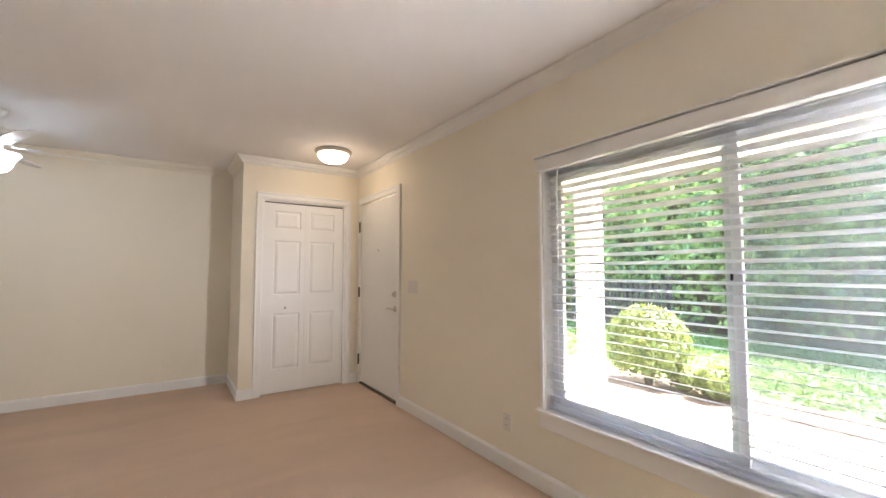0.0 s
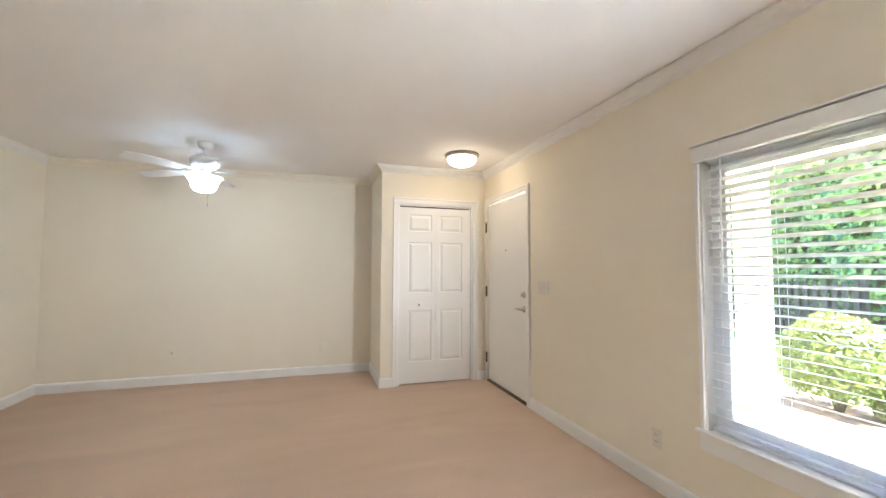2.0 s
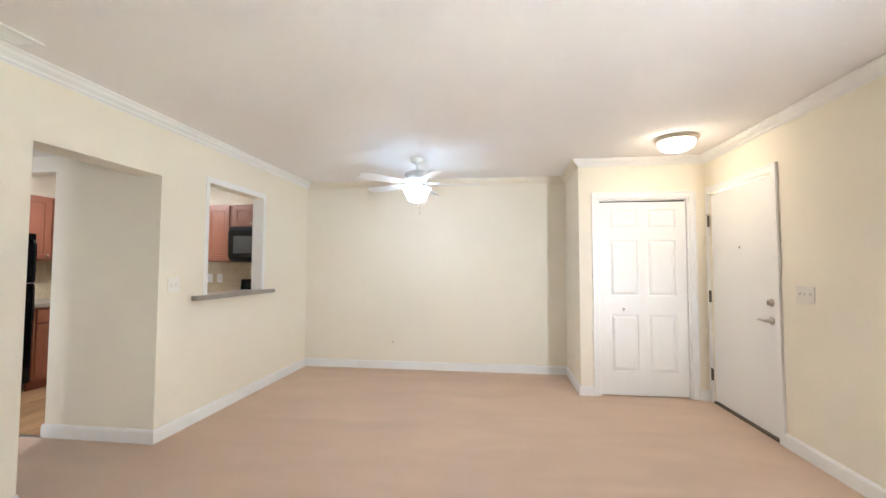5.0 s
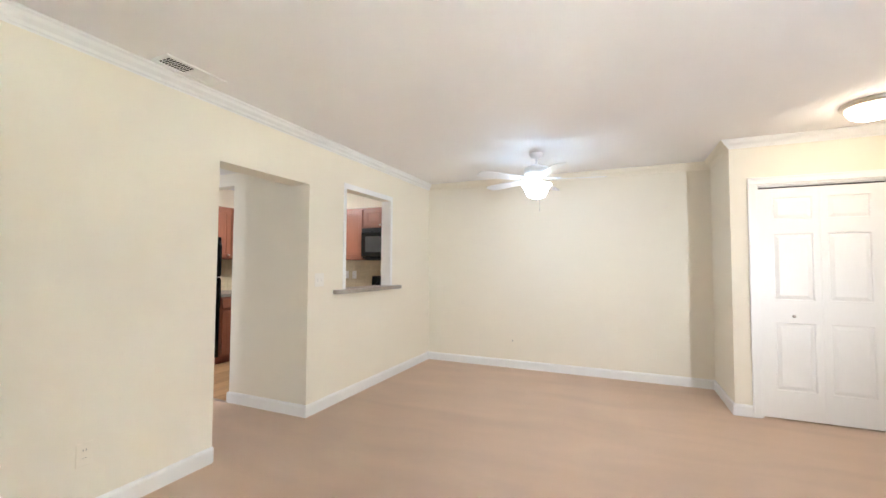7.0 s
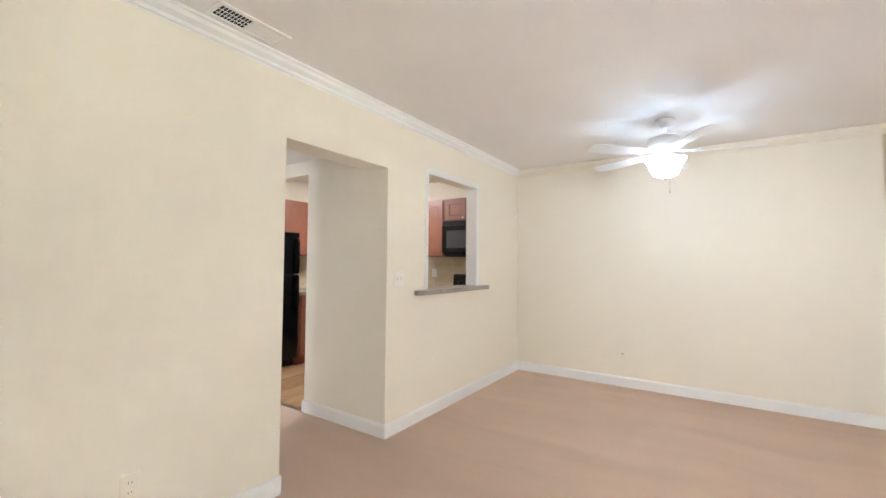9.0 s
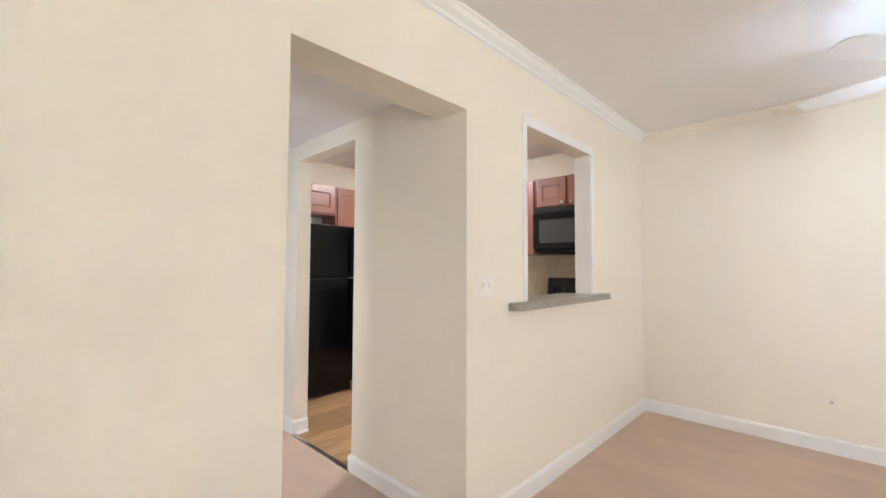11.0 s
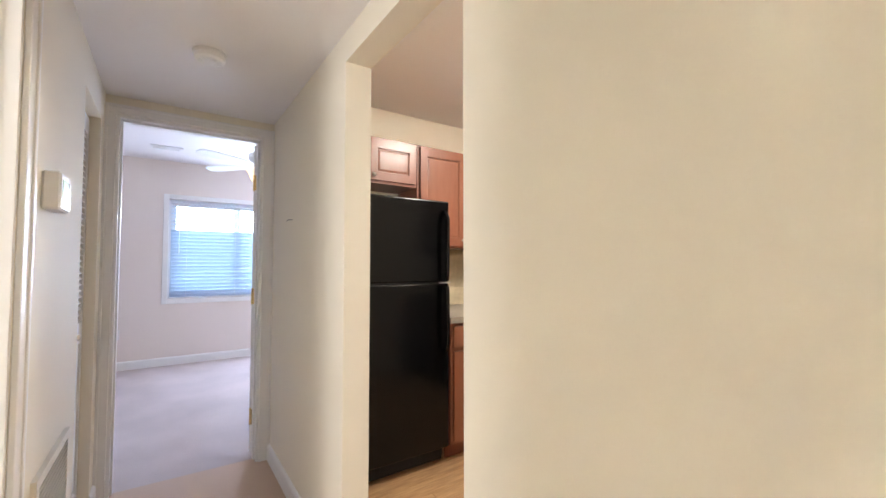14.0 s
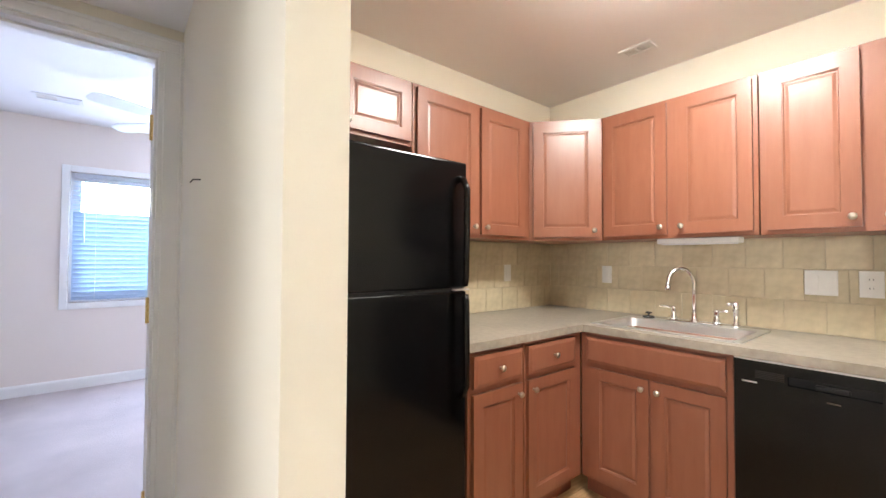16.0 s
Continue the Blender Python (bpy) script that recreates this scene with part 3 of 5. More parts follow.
bm = lathe([(0, 0), (0.031, 0), (0.031, 0.006), (0.024, 0.012), (0.012, 0.014), (0.012, 0.04), (0, 0.042)], 24, m=Matrix.Translation((0, 0.057, 0.90)) @ TURN_X)
tube([(-0.045, 0.052, 0.90), (-0.05, 0.075, 0.899), (-0.05, 0.115, 0.903), (-0.046, 0.152, 0.898), (-0.04, 0.165, 0.896)], [0.011, 0.0095, 0.0085, 0.0075, 0.005], 10, bm)
part("lever_handle", bm, NICKEL, entry, "curved brushed nickel lever handle", True)
part("peephole", lathe([(0, 0), (0.008, 0), (0.008, 0.003), (0.005, 0.004), (0, 0.003)], 14, m=Matrix.Translation((0, 0.45, 1.49)) @ TURN_X), BRONZE, entry)
structure("threshold", block(EAST - 0.012, EAST + 0.13, -1.768, -0.872, 0.0, 0.018, 0.004), THRESH, "dark bronze metal door threshold", "threshold")

# hall side door, swung into its room
bath_door = thing("door_3", (-1.512, -3.40, 0), "cream white painted door, swung open into a side room", "door", turn=-92)
bath_door["kind"] = "structure"
part("slab", block(0.004, 0.72, -0.038, -0.003, 0.015, 2.02, 0.002), DOOR, bath_door)
for z in (0.28, 1.035, 1.72):
    hinge(bath_door, 0.0, 0.010, z, 182, BRASS, "bright brass hinge")

# bedroom door, open against its wall
bed_door = thing("door_4", (-3.125, -2.484, 0), "white painted bedroom door, standing open", "door", turn=128)
bed_door["kind"] = "structure"
part("slab", block(0.004, 0.68, -0.003, 0.032, 0.015, 2.06, 0.002), DOOR, bed_door)
for z in (0.25, 1.04, 1.80):
    hinge(bed_door, -0.0108, 0.0122, z, -108, BRASS, "dull brass hinge", 0.10)
knob(bed_door, 0.62, -0.003, 0.92, BRASS, 0.026, "round brass door knob")


# louvred closet bifold
def louvred_door():
    d = thing("door_5", (-2.3825, HALL_S - 0.045, 0), "white louvred bifold closet door, closed", "door", turn=180)
    d["kind"] = "structure"
    for k in range(2):
        x0, w = 0.003 + 0.2365 * k, 0.234
        bm = slab("xz", [x0, x0 + w], [0.015, 1.985], [(x0 + 0.04, x0 + w - 0.04, 0.15, 0.87), (x0 + 0.04, x0 + w - 0.04, 0.97, 1.90)], 0.0, 0.03)
        leaf = part("leaf", bm, DOOR, d)
        pm = block(x0 + 0.04, x0 + w - 0.04, 0.01, 0.024, 0.15, 0.87)
        raised(x0 + 0.045, x0 + w - 0.045, 0.155, 0.865, 0.03, 0.0095, 0.002, pm)
        part("panel", pm, DOOR, leaf)
        z = 0.985
        while z < 1.89:
            sm = block(-0.5 * (w - 0.08), 0.5 * (w - 0.08), -0.017, 0.017, -0.0028, 0.0028, 0.001)
            sm.transform(Matrix.Translation((x0 + w / 2, 0.015, z)) @ Matrix.Rotation(radians(40), 4, "X"))
            part("slat", sm, DOOR, leaf)
            z += 0.029
    knob(d, 0.205, 0.0, 0.925, NICKEL, 0.013, "small dull nickel knob")
    return d


louvred_door()


# ---- windows ----
def blind(name, at, wide, high, pitch, tilt, label, wand=True, gap=0.0, turn=90, open_top=0.0, slats=None):
    """Horizontal slat blind hanging from its head rail; local x runs along the window, -y looks into the room."""
    b = thing(name, at, label, "blind", turn=turn)
    part("head_rail", block(0, wide, -0.028, 0.028, high - 0.045, high, 0.003), SLAT, b)
    part("bottom_rail", block(0.002, wide - 0.002, -0.024, 0.024, gap, gap + 0.016, 0.004), SLAT, b)
    own = bmesh.new()
    n = 6
    for k in range(n):
        y0 = -0.025 + 0.05 * k / (n - 1)
        c = 0.0025 * (1 - (2 * k / (n - 1) - 1) ** 2)
        for x in (0.004, wide - 0.004):
            for dz in (0.0013, -0.0013):
                own.verts.new((x, y0, c + dz))
    own.verts.ensure_lookup_table()
    v = own.verts
    for k in range(n - 1):
        a, c = 4 * k, 4 * k + 4
        own.faces.new((v[a], v[a + 2], v[c + 2], v[c]))
        own.faces.new((v[a + 1], v[c + 1], v[c + 3], v[a + 3]))
    own.faces.new((v[0], v[1], v[3], v[2]))
    e = 4 * (n - 1)
    own.faces.new((v[e], v[e + 2], v[e + 3], v[e + 1]))
    first = part("slat", own, slats or SLAT, b)
    z = gap + 0.03
    first.matrix_local = pose(0, 0, z, tilt)
    rnd = random.Random(7)
    z += pitch
    while z < high - 0.05:
        ob = new("slat", first.data)
        ob.parent = b
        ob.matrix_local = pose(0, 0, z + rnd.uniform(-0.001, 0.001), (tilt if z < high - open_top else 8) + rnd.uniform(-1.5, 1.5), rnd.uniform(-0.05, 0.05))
        z += pitch
    for f in (0.12, 0.5, 0.88):
        for y in (-0.027, 0.027):
            part("ladder_cord", tube([(wide * f, y, gap + 0.01), (wide * f, y, high - 0.04)], 0.0012, 5), SLAT, b)
    if wand:
        part("wand", tube([(0.09, -0.035, high - 0.05), (0.09, -0.04, high - 0.68)], 0.004, 6), SLAT, b, "clear grey tilt wand")
    return b


def slider_window(name, at, wide, high, label, mull, turn=90, screen=False):
    """A vinyl sliding window: outer frame, meeting stiles, two panes."""
    w = thing(name, at, label, "window", turn=turn)
    w["kind"] = "structure"
    f = 0.045
    bm = slab("xz", [0, wide], [0, high], [(f, wide - f, f, high - f)], 0.0, 0.06)
    part("window_frame", bm, VINYL, w)
    stops = [f, *mull, wide - f]
    for n, (a, b) in enumerate(zip(stops, stops[1:])):
        a, b, y0 = a - (0.035 if n else 0), b + (0.035 if b in mull else 0), (0.004, 0.031)[n % 2]
        bm = slab("xz", [a, b], [f, high - f], [(a + 0.036, b - 0.036, f + 0.036, high - f - 0.036)], y0, y0 + 0.024)
        s = part("sash", bm, VINYL, w)
        pane = part("pane", block(a + 0.034, b - 0.034, y0 + 0.010, y0 + 0.014, f + 0.034, high - f - 0.034), GLASS, s, "clear window glass")
        pane.visible_shadow = False
    if screen:
        bm = block(mull[0] + 0.03, mull[-1] - 0.03, 0.0575, 0.0585, f + 0.03, high - f - 0.03)
        sc = part("insect_screen", bm, SCREEN, w, "grey insect screen behind the pane")
        sc.visible_shadow = False
    part("latch", block(mull[0] - 0.004, mull[0] + 0.004, -0.008, 0.004, high * 0.535, high * 0.555, 0.002), BLACK_MATT, w, "dark sash latch")
    return w


# living room window: local x runs to +y, so the sash nearest the door lies at the far end
# The third lite is unseen, added to give the fill lamp a place.
slider_window("window_1", (0, 0, 0), 2.83, 1.45, "wide white vinyl sliding window onto a garden", (0.94, 1.89), screen=True).matrix_world = \
    Matrix.Translation((EAST + 0.068, -3.62, 0.45)) @ Matrix.Rotation(radians(-90), 4, "Z")
blind("window_blind", (EAST + 0.035, -3.64, 0.452), 2.785, 1.444, 0.0445, -14, "white two-inch slat blind, slats open, over the window", gap=0.022).matrix_world = \
    Matrix.Translation((EAST + 0.035, -3.642, 0.452)) @ Matrix.Rotation(radians(-90), 4, "Z")
valance = thing("blind_valance", (EAST, -5.05, 1.852), "white painted wooden valance above the blind", "valance")
part("board", block(-0.045, -0.0005, -1.48, 1.445, 0.0, 0.0755, 0.004), TRIM, valance)
# Near-black strip: the cap's shadow line put into colour.
part("shadow_strip", block(-0.022, -0.0005, -1.475, 1.44, 0.0757, 0.0808), DARK, valance, "dark strip painted as the shadow under the cap")
part("cap", block(-0.055, -0.0005, -1.49, 1.455, 0.081, 0.089, 0.003), TRIM, valance)
bm = block(EAST + 0.0005, EAST + 0.066, -6.444, -3.626, 0.4515, 0.463)
block(EAST - 0.035, EAST, -6.51, -3.575, 0.4525, 0.4665, 0.003, bm)
block(EAST - 0.016, EAST - 0.0005, -6.50, -3.59, 0.36, 0.452, 0.003, bm)
block(EAST - 0.014, EAST - 0.0005, -3.619, -3.595, 0.467, 1.849, 0.003, bm)
block(EAST - 0.014, EAST - 0.0005, -6.475, -6.451, 0.467, 1.849, 0.003, bm)
block(EAST + 0.001, EAST + 0.067, -3.6255, -3.6212, 0.4665, 1.897, 0, bm)
structure("window_sill", bm, TRIM, "white painted window sill, apron and edge trim", "sill")

# bedroom window and its tilted blind
slider_window("window_2", (0, 0, 0), 1.51, 1.26, "white vinyl bedroom window with drawn blind", (0.78,)).matrix_world = \
    Matrix.Translation((BEDX - 0.062, -2.96, 0.82)) @ Matrix.Rotation(radians(90), 4, "Z")
# Top slats lie near level, so bright sky shows there as a band.
blind("bedroom_blind", (0, 0, 0), 1.47, 1.25, 0.0455, -67, "white slat blind with sky blue painted into its tilted slats, over the bedroom window", open_top=0.40, slats=SLAT_BED).matrix_world = \
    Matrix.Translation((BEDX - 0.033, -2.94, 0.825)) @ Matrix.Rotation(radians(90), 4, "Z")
bm = block(BEDX + 0.0005, BEDX + 0.016, -3.02, -2.96, 0.76, 2.14, 0.003)
block(BEDX + 0.0005, BEDX + 0.016, -1.45, -1.39, 0.76, 2.14, 0.003, bm)
block(BEDX + 0.0005, BEDX + 0.016, -2.9595, -1.4505, 0.76, 0.82, 0.003, bm)
block(BEDX + 0.0005, BEDX + 0.016, -2.9595, -1.4505, 2.08, 2.14, 0.003, bm)
structure("trim_bedroom_window", bm, TRIM, "white painted trim round the bedroom window", "trim")


# ---- ceiling fixtures ----
def ceiling_fan(at, ceil, bowl, white, label, radius=0.66, turn=10, blades=5, blade_mat=None):
    f = thing("ceiling_fan", (at[0], at[1], ceil), label, "ceiling fan")
    part("canopy", lathe([(0, 0), (0.068, 0), (0.07, -0.012), (0.055, -0.045), (0.02, -0.06), (0, -0.06)], 28), white, f, smooth=True)
    part("downrod", lathe([(0, -0.055), (0.011, -0.055), (0.011, -0.13), (0, -0.13)], 14), white, f)
    part("motor_housing", lathe([(0, -0.115), (0.03, -0.118), (0.06, -0.13), (0.115, -0.148), (0.125, -0.17), (0.122, -0.205), (0.10, -0.232), (0.06, -0.245), (0, -0.247)], 32), white, f, smooth=True)
    for k in range(blades):
        a = turn + 360 * k / blades
        m = Matrix.Rotation(radians(a), 4, "Z")
        bm = bmesh.new()
        out = []
        for s in (1, -1):
            pts = [(0.19, 0.048), (0.30, 0.060), (0.45, 0.067), (0.58, 0.068), (radius - 0.02, 0.055), (radius, 0.03)]
            out += [(x, s * y) for x, y in (pts if s > 0 else pts[::-1])]
        low, high = [bm.verts.new((x, y, -0.003)) for x, y in out], [bm.verts.new((x, y, 0.003)) for x, y in out]
        n = len(out)
        for j in range(n):
            bm.faces.new((low[j], low[(j + 1) % n], high[(j + 1) % n], high[j]))
        bm.faces.new(high)
        bm.faces.new(low[::-1])
        bm.transform(m @ Matrix.Translation((0, 0, -0.268)) @ Matrix.Rotation(radians(11), 4, "X"))
        blade = part("blade", bm, blade_mat or white, f)
        bm = block(0.09, 0.24, -0.014, 0.014, -0.263, -0.255, 0.003)
        block(0.18, 0.24, -0.035, 0.035, -0.264, -0.257, 0.003, bm)
        bm.transform(m)
        part("blade_iron", bm, white, blade)
    part("light_fitter", lathe([(0, -0.245), (0.05, -0.246), (0.055, -0.275), (0.045, -0.29), (0, -0.292)], 24), white, f, smooth=True)
    outer = [(0.0, -0.458), (0.05, -0.456), (0.085, -0.44), (0.105, -0.405), (0.118, -0.365), (0.145, -0.325), (0.150, -0.318), (0.147, -0.318)]
    glass_bowl = part("light_bowl", lathe(outer, 40), bowl, f, "lit frosted bell-shaped glass bowl", True)
    # Inner shell added to keep the bowl's own glow off the ceiling.
    inner = [(0.146, -0.3185), (0.142, -0.322), (0.112, -0.366), (0.098, -0.405), (0.078, -0.432), (0.05, -0.446), (0.0, -0.448)]
    part("lining", lathe(inner, 40), white, glass_bowl, smooth=True)
    part("finial", lathe([(0, -0.485), (0.006, -0.482), (0.011, -0.474), (0.007, -0.466), (0.014, -0.459), (0, -0.455)], 16), NICKEL, f, smooth=True)
    bm = tube([(0.03, 0.0, -0.46), (0.03, 0.0, -0.56)], 0.0016, 5)
    lathe([(0, -0.59), (0.005, -0.586), (0.006, -0.575), (0.002, -0.56), (0, -0.56)], 10, bm, Matrix.Translation((0.03, 0, 0)))
    part("pull_chain", bm, NICKEL, f)
    return f


ceiling_fan(FAN_AT, H, FAN_GLOW, FAN_WHITE, "white five-blade ceiling fan with a lit glass bowl")
ceiling_fan(BEDFAN_AT, 2.56, BED_GLOW, FAN_WHITE, "white bedroom ceiling fan with an amber lit bowl", turn=80)

flush = thing("ceiling_light", (*FLUSH_AT, H), "flush ceiling light with nickel rim and lit glass bowl", "ceiling light")
part("rim", lathe([(0.0, 0), (0.172, 0), (0.178, -0.012), (0.168, -0.026), (0.158, -0.034), (0.148, -0.038), (0.14, -0.03), (0, -0.028)], 48), NICKEL, flush, "brushed nickel rim", True)
part("bowl", lathe([(0.147, -0.036), (0.142, -0.06), (0.124, -0.088), (0.09, -0.108), (0.045, -0.118), (0, -0.12)], 48), FLUSH_GLOW, flush, "lit alabaster glass bowl", True)

klamp = thing("ceiling_light", (*KLAMP_AT, H), "round flush kitchen ceiling light, lit", "ceiling light")
part("base", lathe([(0, 0), (0.20, 0), (0.205, -0.02), (0.19, -0.035), (0, -0.035)], 48), NICKEL, klamp, "nickel base ring", True)
part("diffuser", lathe([(0.188, -0.03), (0.186, -0.042), (0.165, -0.068), (0.10, -0.084), (0, -0.088)], 48), KITCHEN_GLOW, klamp, "lit white glass diffuser", True)

smoke = thing("smoke_detector", (-2.20, -2.84, HALL_H), "round white smoke detector on the hall ceiling", "smoke detector")
part("base", lathe([(0, 0), (0.068, 0), (0.068, -0.012), (0, -0.012)], 32), PLATE_WHITE, smoke)
bm = lathe([(0.062, -0.012), (0.060, -0.03), (0.05, -0.038), (0.02, -0.04), (0, -0.04)], 32)
for k in range(10):
    block(0.025, 0.045, -0.002, 0.002, -0.0415, -0.039, 0, bm).transform(Matrix.Rotation(radians(36), 4, "Z"))
part("cover", bm, PLATE_WHITE, smoke)


def ceiling_vent(at, wide, deep, label, turn=0, duct=None):
    """A stamped register: flanged frame, one half with open louvres and one with closed blades."""
    v = thing("ceiling_vent", at, label, "vent", turn=turn)
    bm = slab("xy", [-wide / 2, wide / 2], [-deep / 2, deep / 2], [(-wide / 2 + 0.022, -0.006, -deep / 2 + 0.022, deep / 2 - 0.022), (0.006, wide / 2 - 0.022, -deep / 2 + 0.022, deep / 2 - 0.022)], -0.009, -0.001)
    part("frame", bm, PLATE_WHITE, v)
    # Flat sheet below the ceiling; its colour gives the duct's shade.
    part("duct", block(-wide / 2 + 0.02, wide / 2 - 0.02, -deep / 2 + 0.02, deep / 2 - 0.02, -0.0022, -0.0012), duct or DARK, v, "flat backing painted as the shaded duct opening")
    y0, y1 = -deep / 2 + 0.022, deep / 2 - 0.022
    fins = 10
    for k in range(fins):
        x = -wide / 2 + 0.024 + (wide / 2 - 0.034) * k / (fins - 1)
        sm = block(-0.0016, 0.0016, y0, y1, -0.0007, 0.0007)
        sm.transform(Matrix.Translation((x, 0, -0.006)) @ Matrix.Rotation(radians(25), 4, "Y"))
        part("fin", sm, PLATE_WHITE, v)
    for f in (0.36, 0.66):
        yy = y0 + (y1 - y0) * f
        part("cross_bar", block(-wide / 2 + 0.022, -0.007, yy - 0.0015, yy + 0.0015, -0.0085, -0.0068), PLATE_WHITE, v)
    for k in range(7):
        yy = y0 + (y1 - y0) * (k + 0.5) / 7
        part("louvre", block(0.007, wide / 2 - 0.022, yy - 0.0065, yy + 0.0065, -0.0067, -0.0053), PLATE_WHITE, v)
    return v


ceiling_vent((0.165, -3.60, H), 0.36, 0.15, "white stamped-metal ceiling vent beside the moulding", 90)
ceiling_vent((-2.11, -0.36, H), 0.17, 0.10, "small white ceiling vent in the kitchen", 0, PLATE)
ceiling_vent((-5.6, -3.0, 2.56), 0.30, 0.15, "white ceiling vent in the bedroom", 90, PLATE)


# ---- plates on the walls ----
def plate(name, at, turn, label, category, wide=0.07, high=0.115, gangs=1, mode="outlet", material=None):
    p = thing(name, at, label, category, turn=turn)
    mat = material or PLATE
    part("cover_plate", block(-wide / 2, wide / 2, -0.006, -0.0005, -high / 2, high / 2, 0.002), mat, p)
    for g in range(gangs):
        x = (g - (gangs - 1) / 2) * 0.046
        if mode == "outlet":
            for dz in (-0.02, 0.02):
                part("socket", block(x - 0.014, x + 0.014, -0.0075, -0.0062, dz - 0.013, dz + 0.013, 0.0006), mat, p)
                bm = block(x - 0.007, x - 0.005, -0.0082, -0.0077, dz - 0.002, dz + 0.006)
                block(x + 0.005, x + 0.007, -0.0082, -0.0077, dz - 0.002, dz + 0.006, bm=bm)
                part("slot", bm, DARK, p)
        elif mode == "switch":
            bm = block(x - 0.005, x + 0.005, -0.014, -0.0062, -0.002, 0.012, 0.001)
            part("toggle", bm, mat, p)
            part("slot", block(x - 0.007, x + 0.007, -0.0072, -0.0062, -0.013, 0.013), shader_slot, p)
        elif mode == "rocker":
            part("rocker", block(x - 0.016, x + 0.016, -0.009, -0.0062, -0.033, 0.033, 0.001), mat, p)
    return p


# Plate colour darkened to give flat slots the shade of a recess.
shader_slot = shader("shaded_plate_recess", (0.72, 0.69, 0.63), 0.5, vary=0.02)
plate("wall_outlet", (EAST, -3.30, 0.30), 270 + 0, "ivory duplex outlet low on the cream wall", "outlet")
plate("light_switch", (EAST, -2.08, 1.125), 270, "ivory three-gang toggle switch beside the entry door", "switch", 0.165, 0.115, 3, "switch")
jack = plate("wall_jack", (1.20, 0, 0.345), 0, "cream painted cable jack plate on the far wall", "jack", mode="blank", material=WALL)
part("socket", lathe([(0, 0), (0.011, 0), (0.011, 0.004), (0.006, 0.005), (0.006, 0.012), (0, 0.012)], 14, m=Matrix.Translation((0, -0.006, 0)) @ Matrix.Rotation(radians(90), 4, "X")), NICKEL, jack, "dull threaded cable socket")
plate("wall_outlet", (2.80, 0, 0.315), 0, "cream blank cover plate low on the far wall", "cover plate", mode="blank", material=WALL)
plate("wall_outlet", (0, -3.97, 0.345), 90, "cream outlet low on the wall", "outlet", material=WALL)
plate("light_switch", (0, -2.265, 1.165), 90, "cream two-gang toggle switch beside the doorway", "switch", 0.118, 0.118, 2, "switch", PLATE_CREAM)
plate("wall_outlet", (BEDX, -3.45, 0.42), 90, "white outlet low on the bedroom wall", "outlet", material=PLATE_WHITE)

thermo = thing("thermostat", (-1.79, HALL_S, 1.46), "white thermostat with a pale green display", "thermostat", turn=180)
part("body", block(-0.065, 0.065, -0.042, -0.0005, -0.055, 0.055, 0.006), PLATE_WHITE, thermo)
part("display", block(-0.045, 0.03, -0.0432, -0.0418, -0.02, 0.035), LCD, thermo, "pale green display")
for k in range(3):
    part("button", block(0.037, 0.052, -0.045, -0.0415, -0.03 + 0.025 * k, -0.016 + 0.025 * k, 0.001), PLATE_WHITE, thermo)
grille = thing("return_air_grille", (-1.965, HALL_S, 0.155), "cream louvred return-air grille low on the hall wall", "vent", turn=180)
part("frame", slab("xz", [-0.23, 0.23], [0.0, 0.50], [(-0.2, 0.2, 0.03, 0.47)], -0.014, -0.0005), WALL, grille)
# Flat sheet behind the louvres, shade put in by its darker tone.
part("duct", block(-0.2, 0.2, -0.0025, -0.0008, 0.03, 0.47), shader_slot, grille)
for k in range(24):
    sm = block(-0.2, 0.2, -0.008, 0.008, -0.0007, 0.0007)
    sm.transform(Matrix.Translation((0, -0.0085, 0.042 + 0.018 * k)) @ Matrix.Rotation(radians(-38), 4, "X"))
    part("louvre", sm, WALL, grille)
hook = tagged(mesh_object("picture_hook", tube([(-2.50, HALL_N, 1.50), (-2.50, HALL_N - 0.02, 1.498), (-2.512, HALL_N - 0.026, 1.49)], 0.0022, 6), BRONZE), "small dark picture nail in the hall wall", "nail")


# ---- kitchen ----
CAB_T = 0.019


def front(parent, name, x0, x1, z0, z1, slim=False, at_knob=None, rail=0.055):
    """A framed cabinet door or a drawer front, proud of the box; its own knob."""
    w, h = x1 - x0, z1 - z0
    if slim:
        bm = block(x0, x1, -CAB_T, -0.001, z0, z1)
        raised(x0 + 0.004, x1 - 0.004, z0 + 0.004, z1 - 0.004, 0.014, -CAB_T - 0.0002, -CAB_T - 0.005, bm)
        ob = part(name, bm, CHERRY, parent)
    else:
        ob = panelled(parent, name, CHERRY, w, h, CAB_T - 0.001, [(rail, w - rail, rail, h - rail)], raise_by=0.003, slope=0.012, x=x0, y=-CAB_T, z=z0, sunk=0.009)
    if at_knob:
        y = -CAB_T - (0.005 if slim else 0)
        m = Matrix.Translation((at_knob[0], y, at_knob[1])) @ Matrix.Rotation(radians(90), 4, "X")
        part("knob", lathe([(0, 0), (0.007, 0), (0.005, 0.004), (0.0045, 0.012), (0.013, 0.016), (0.0145, 0.021), (0.011, 0.026), (0, 0.029)], 14, m=m), NICKEL, ob, "round nickel knob", True)
    return ob


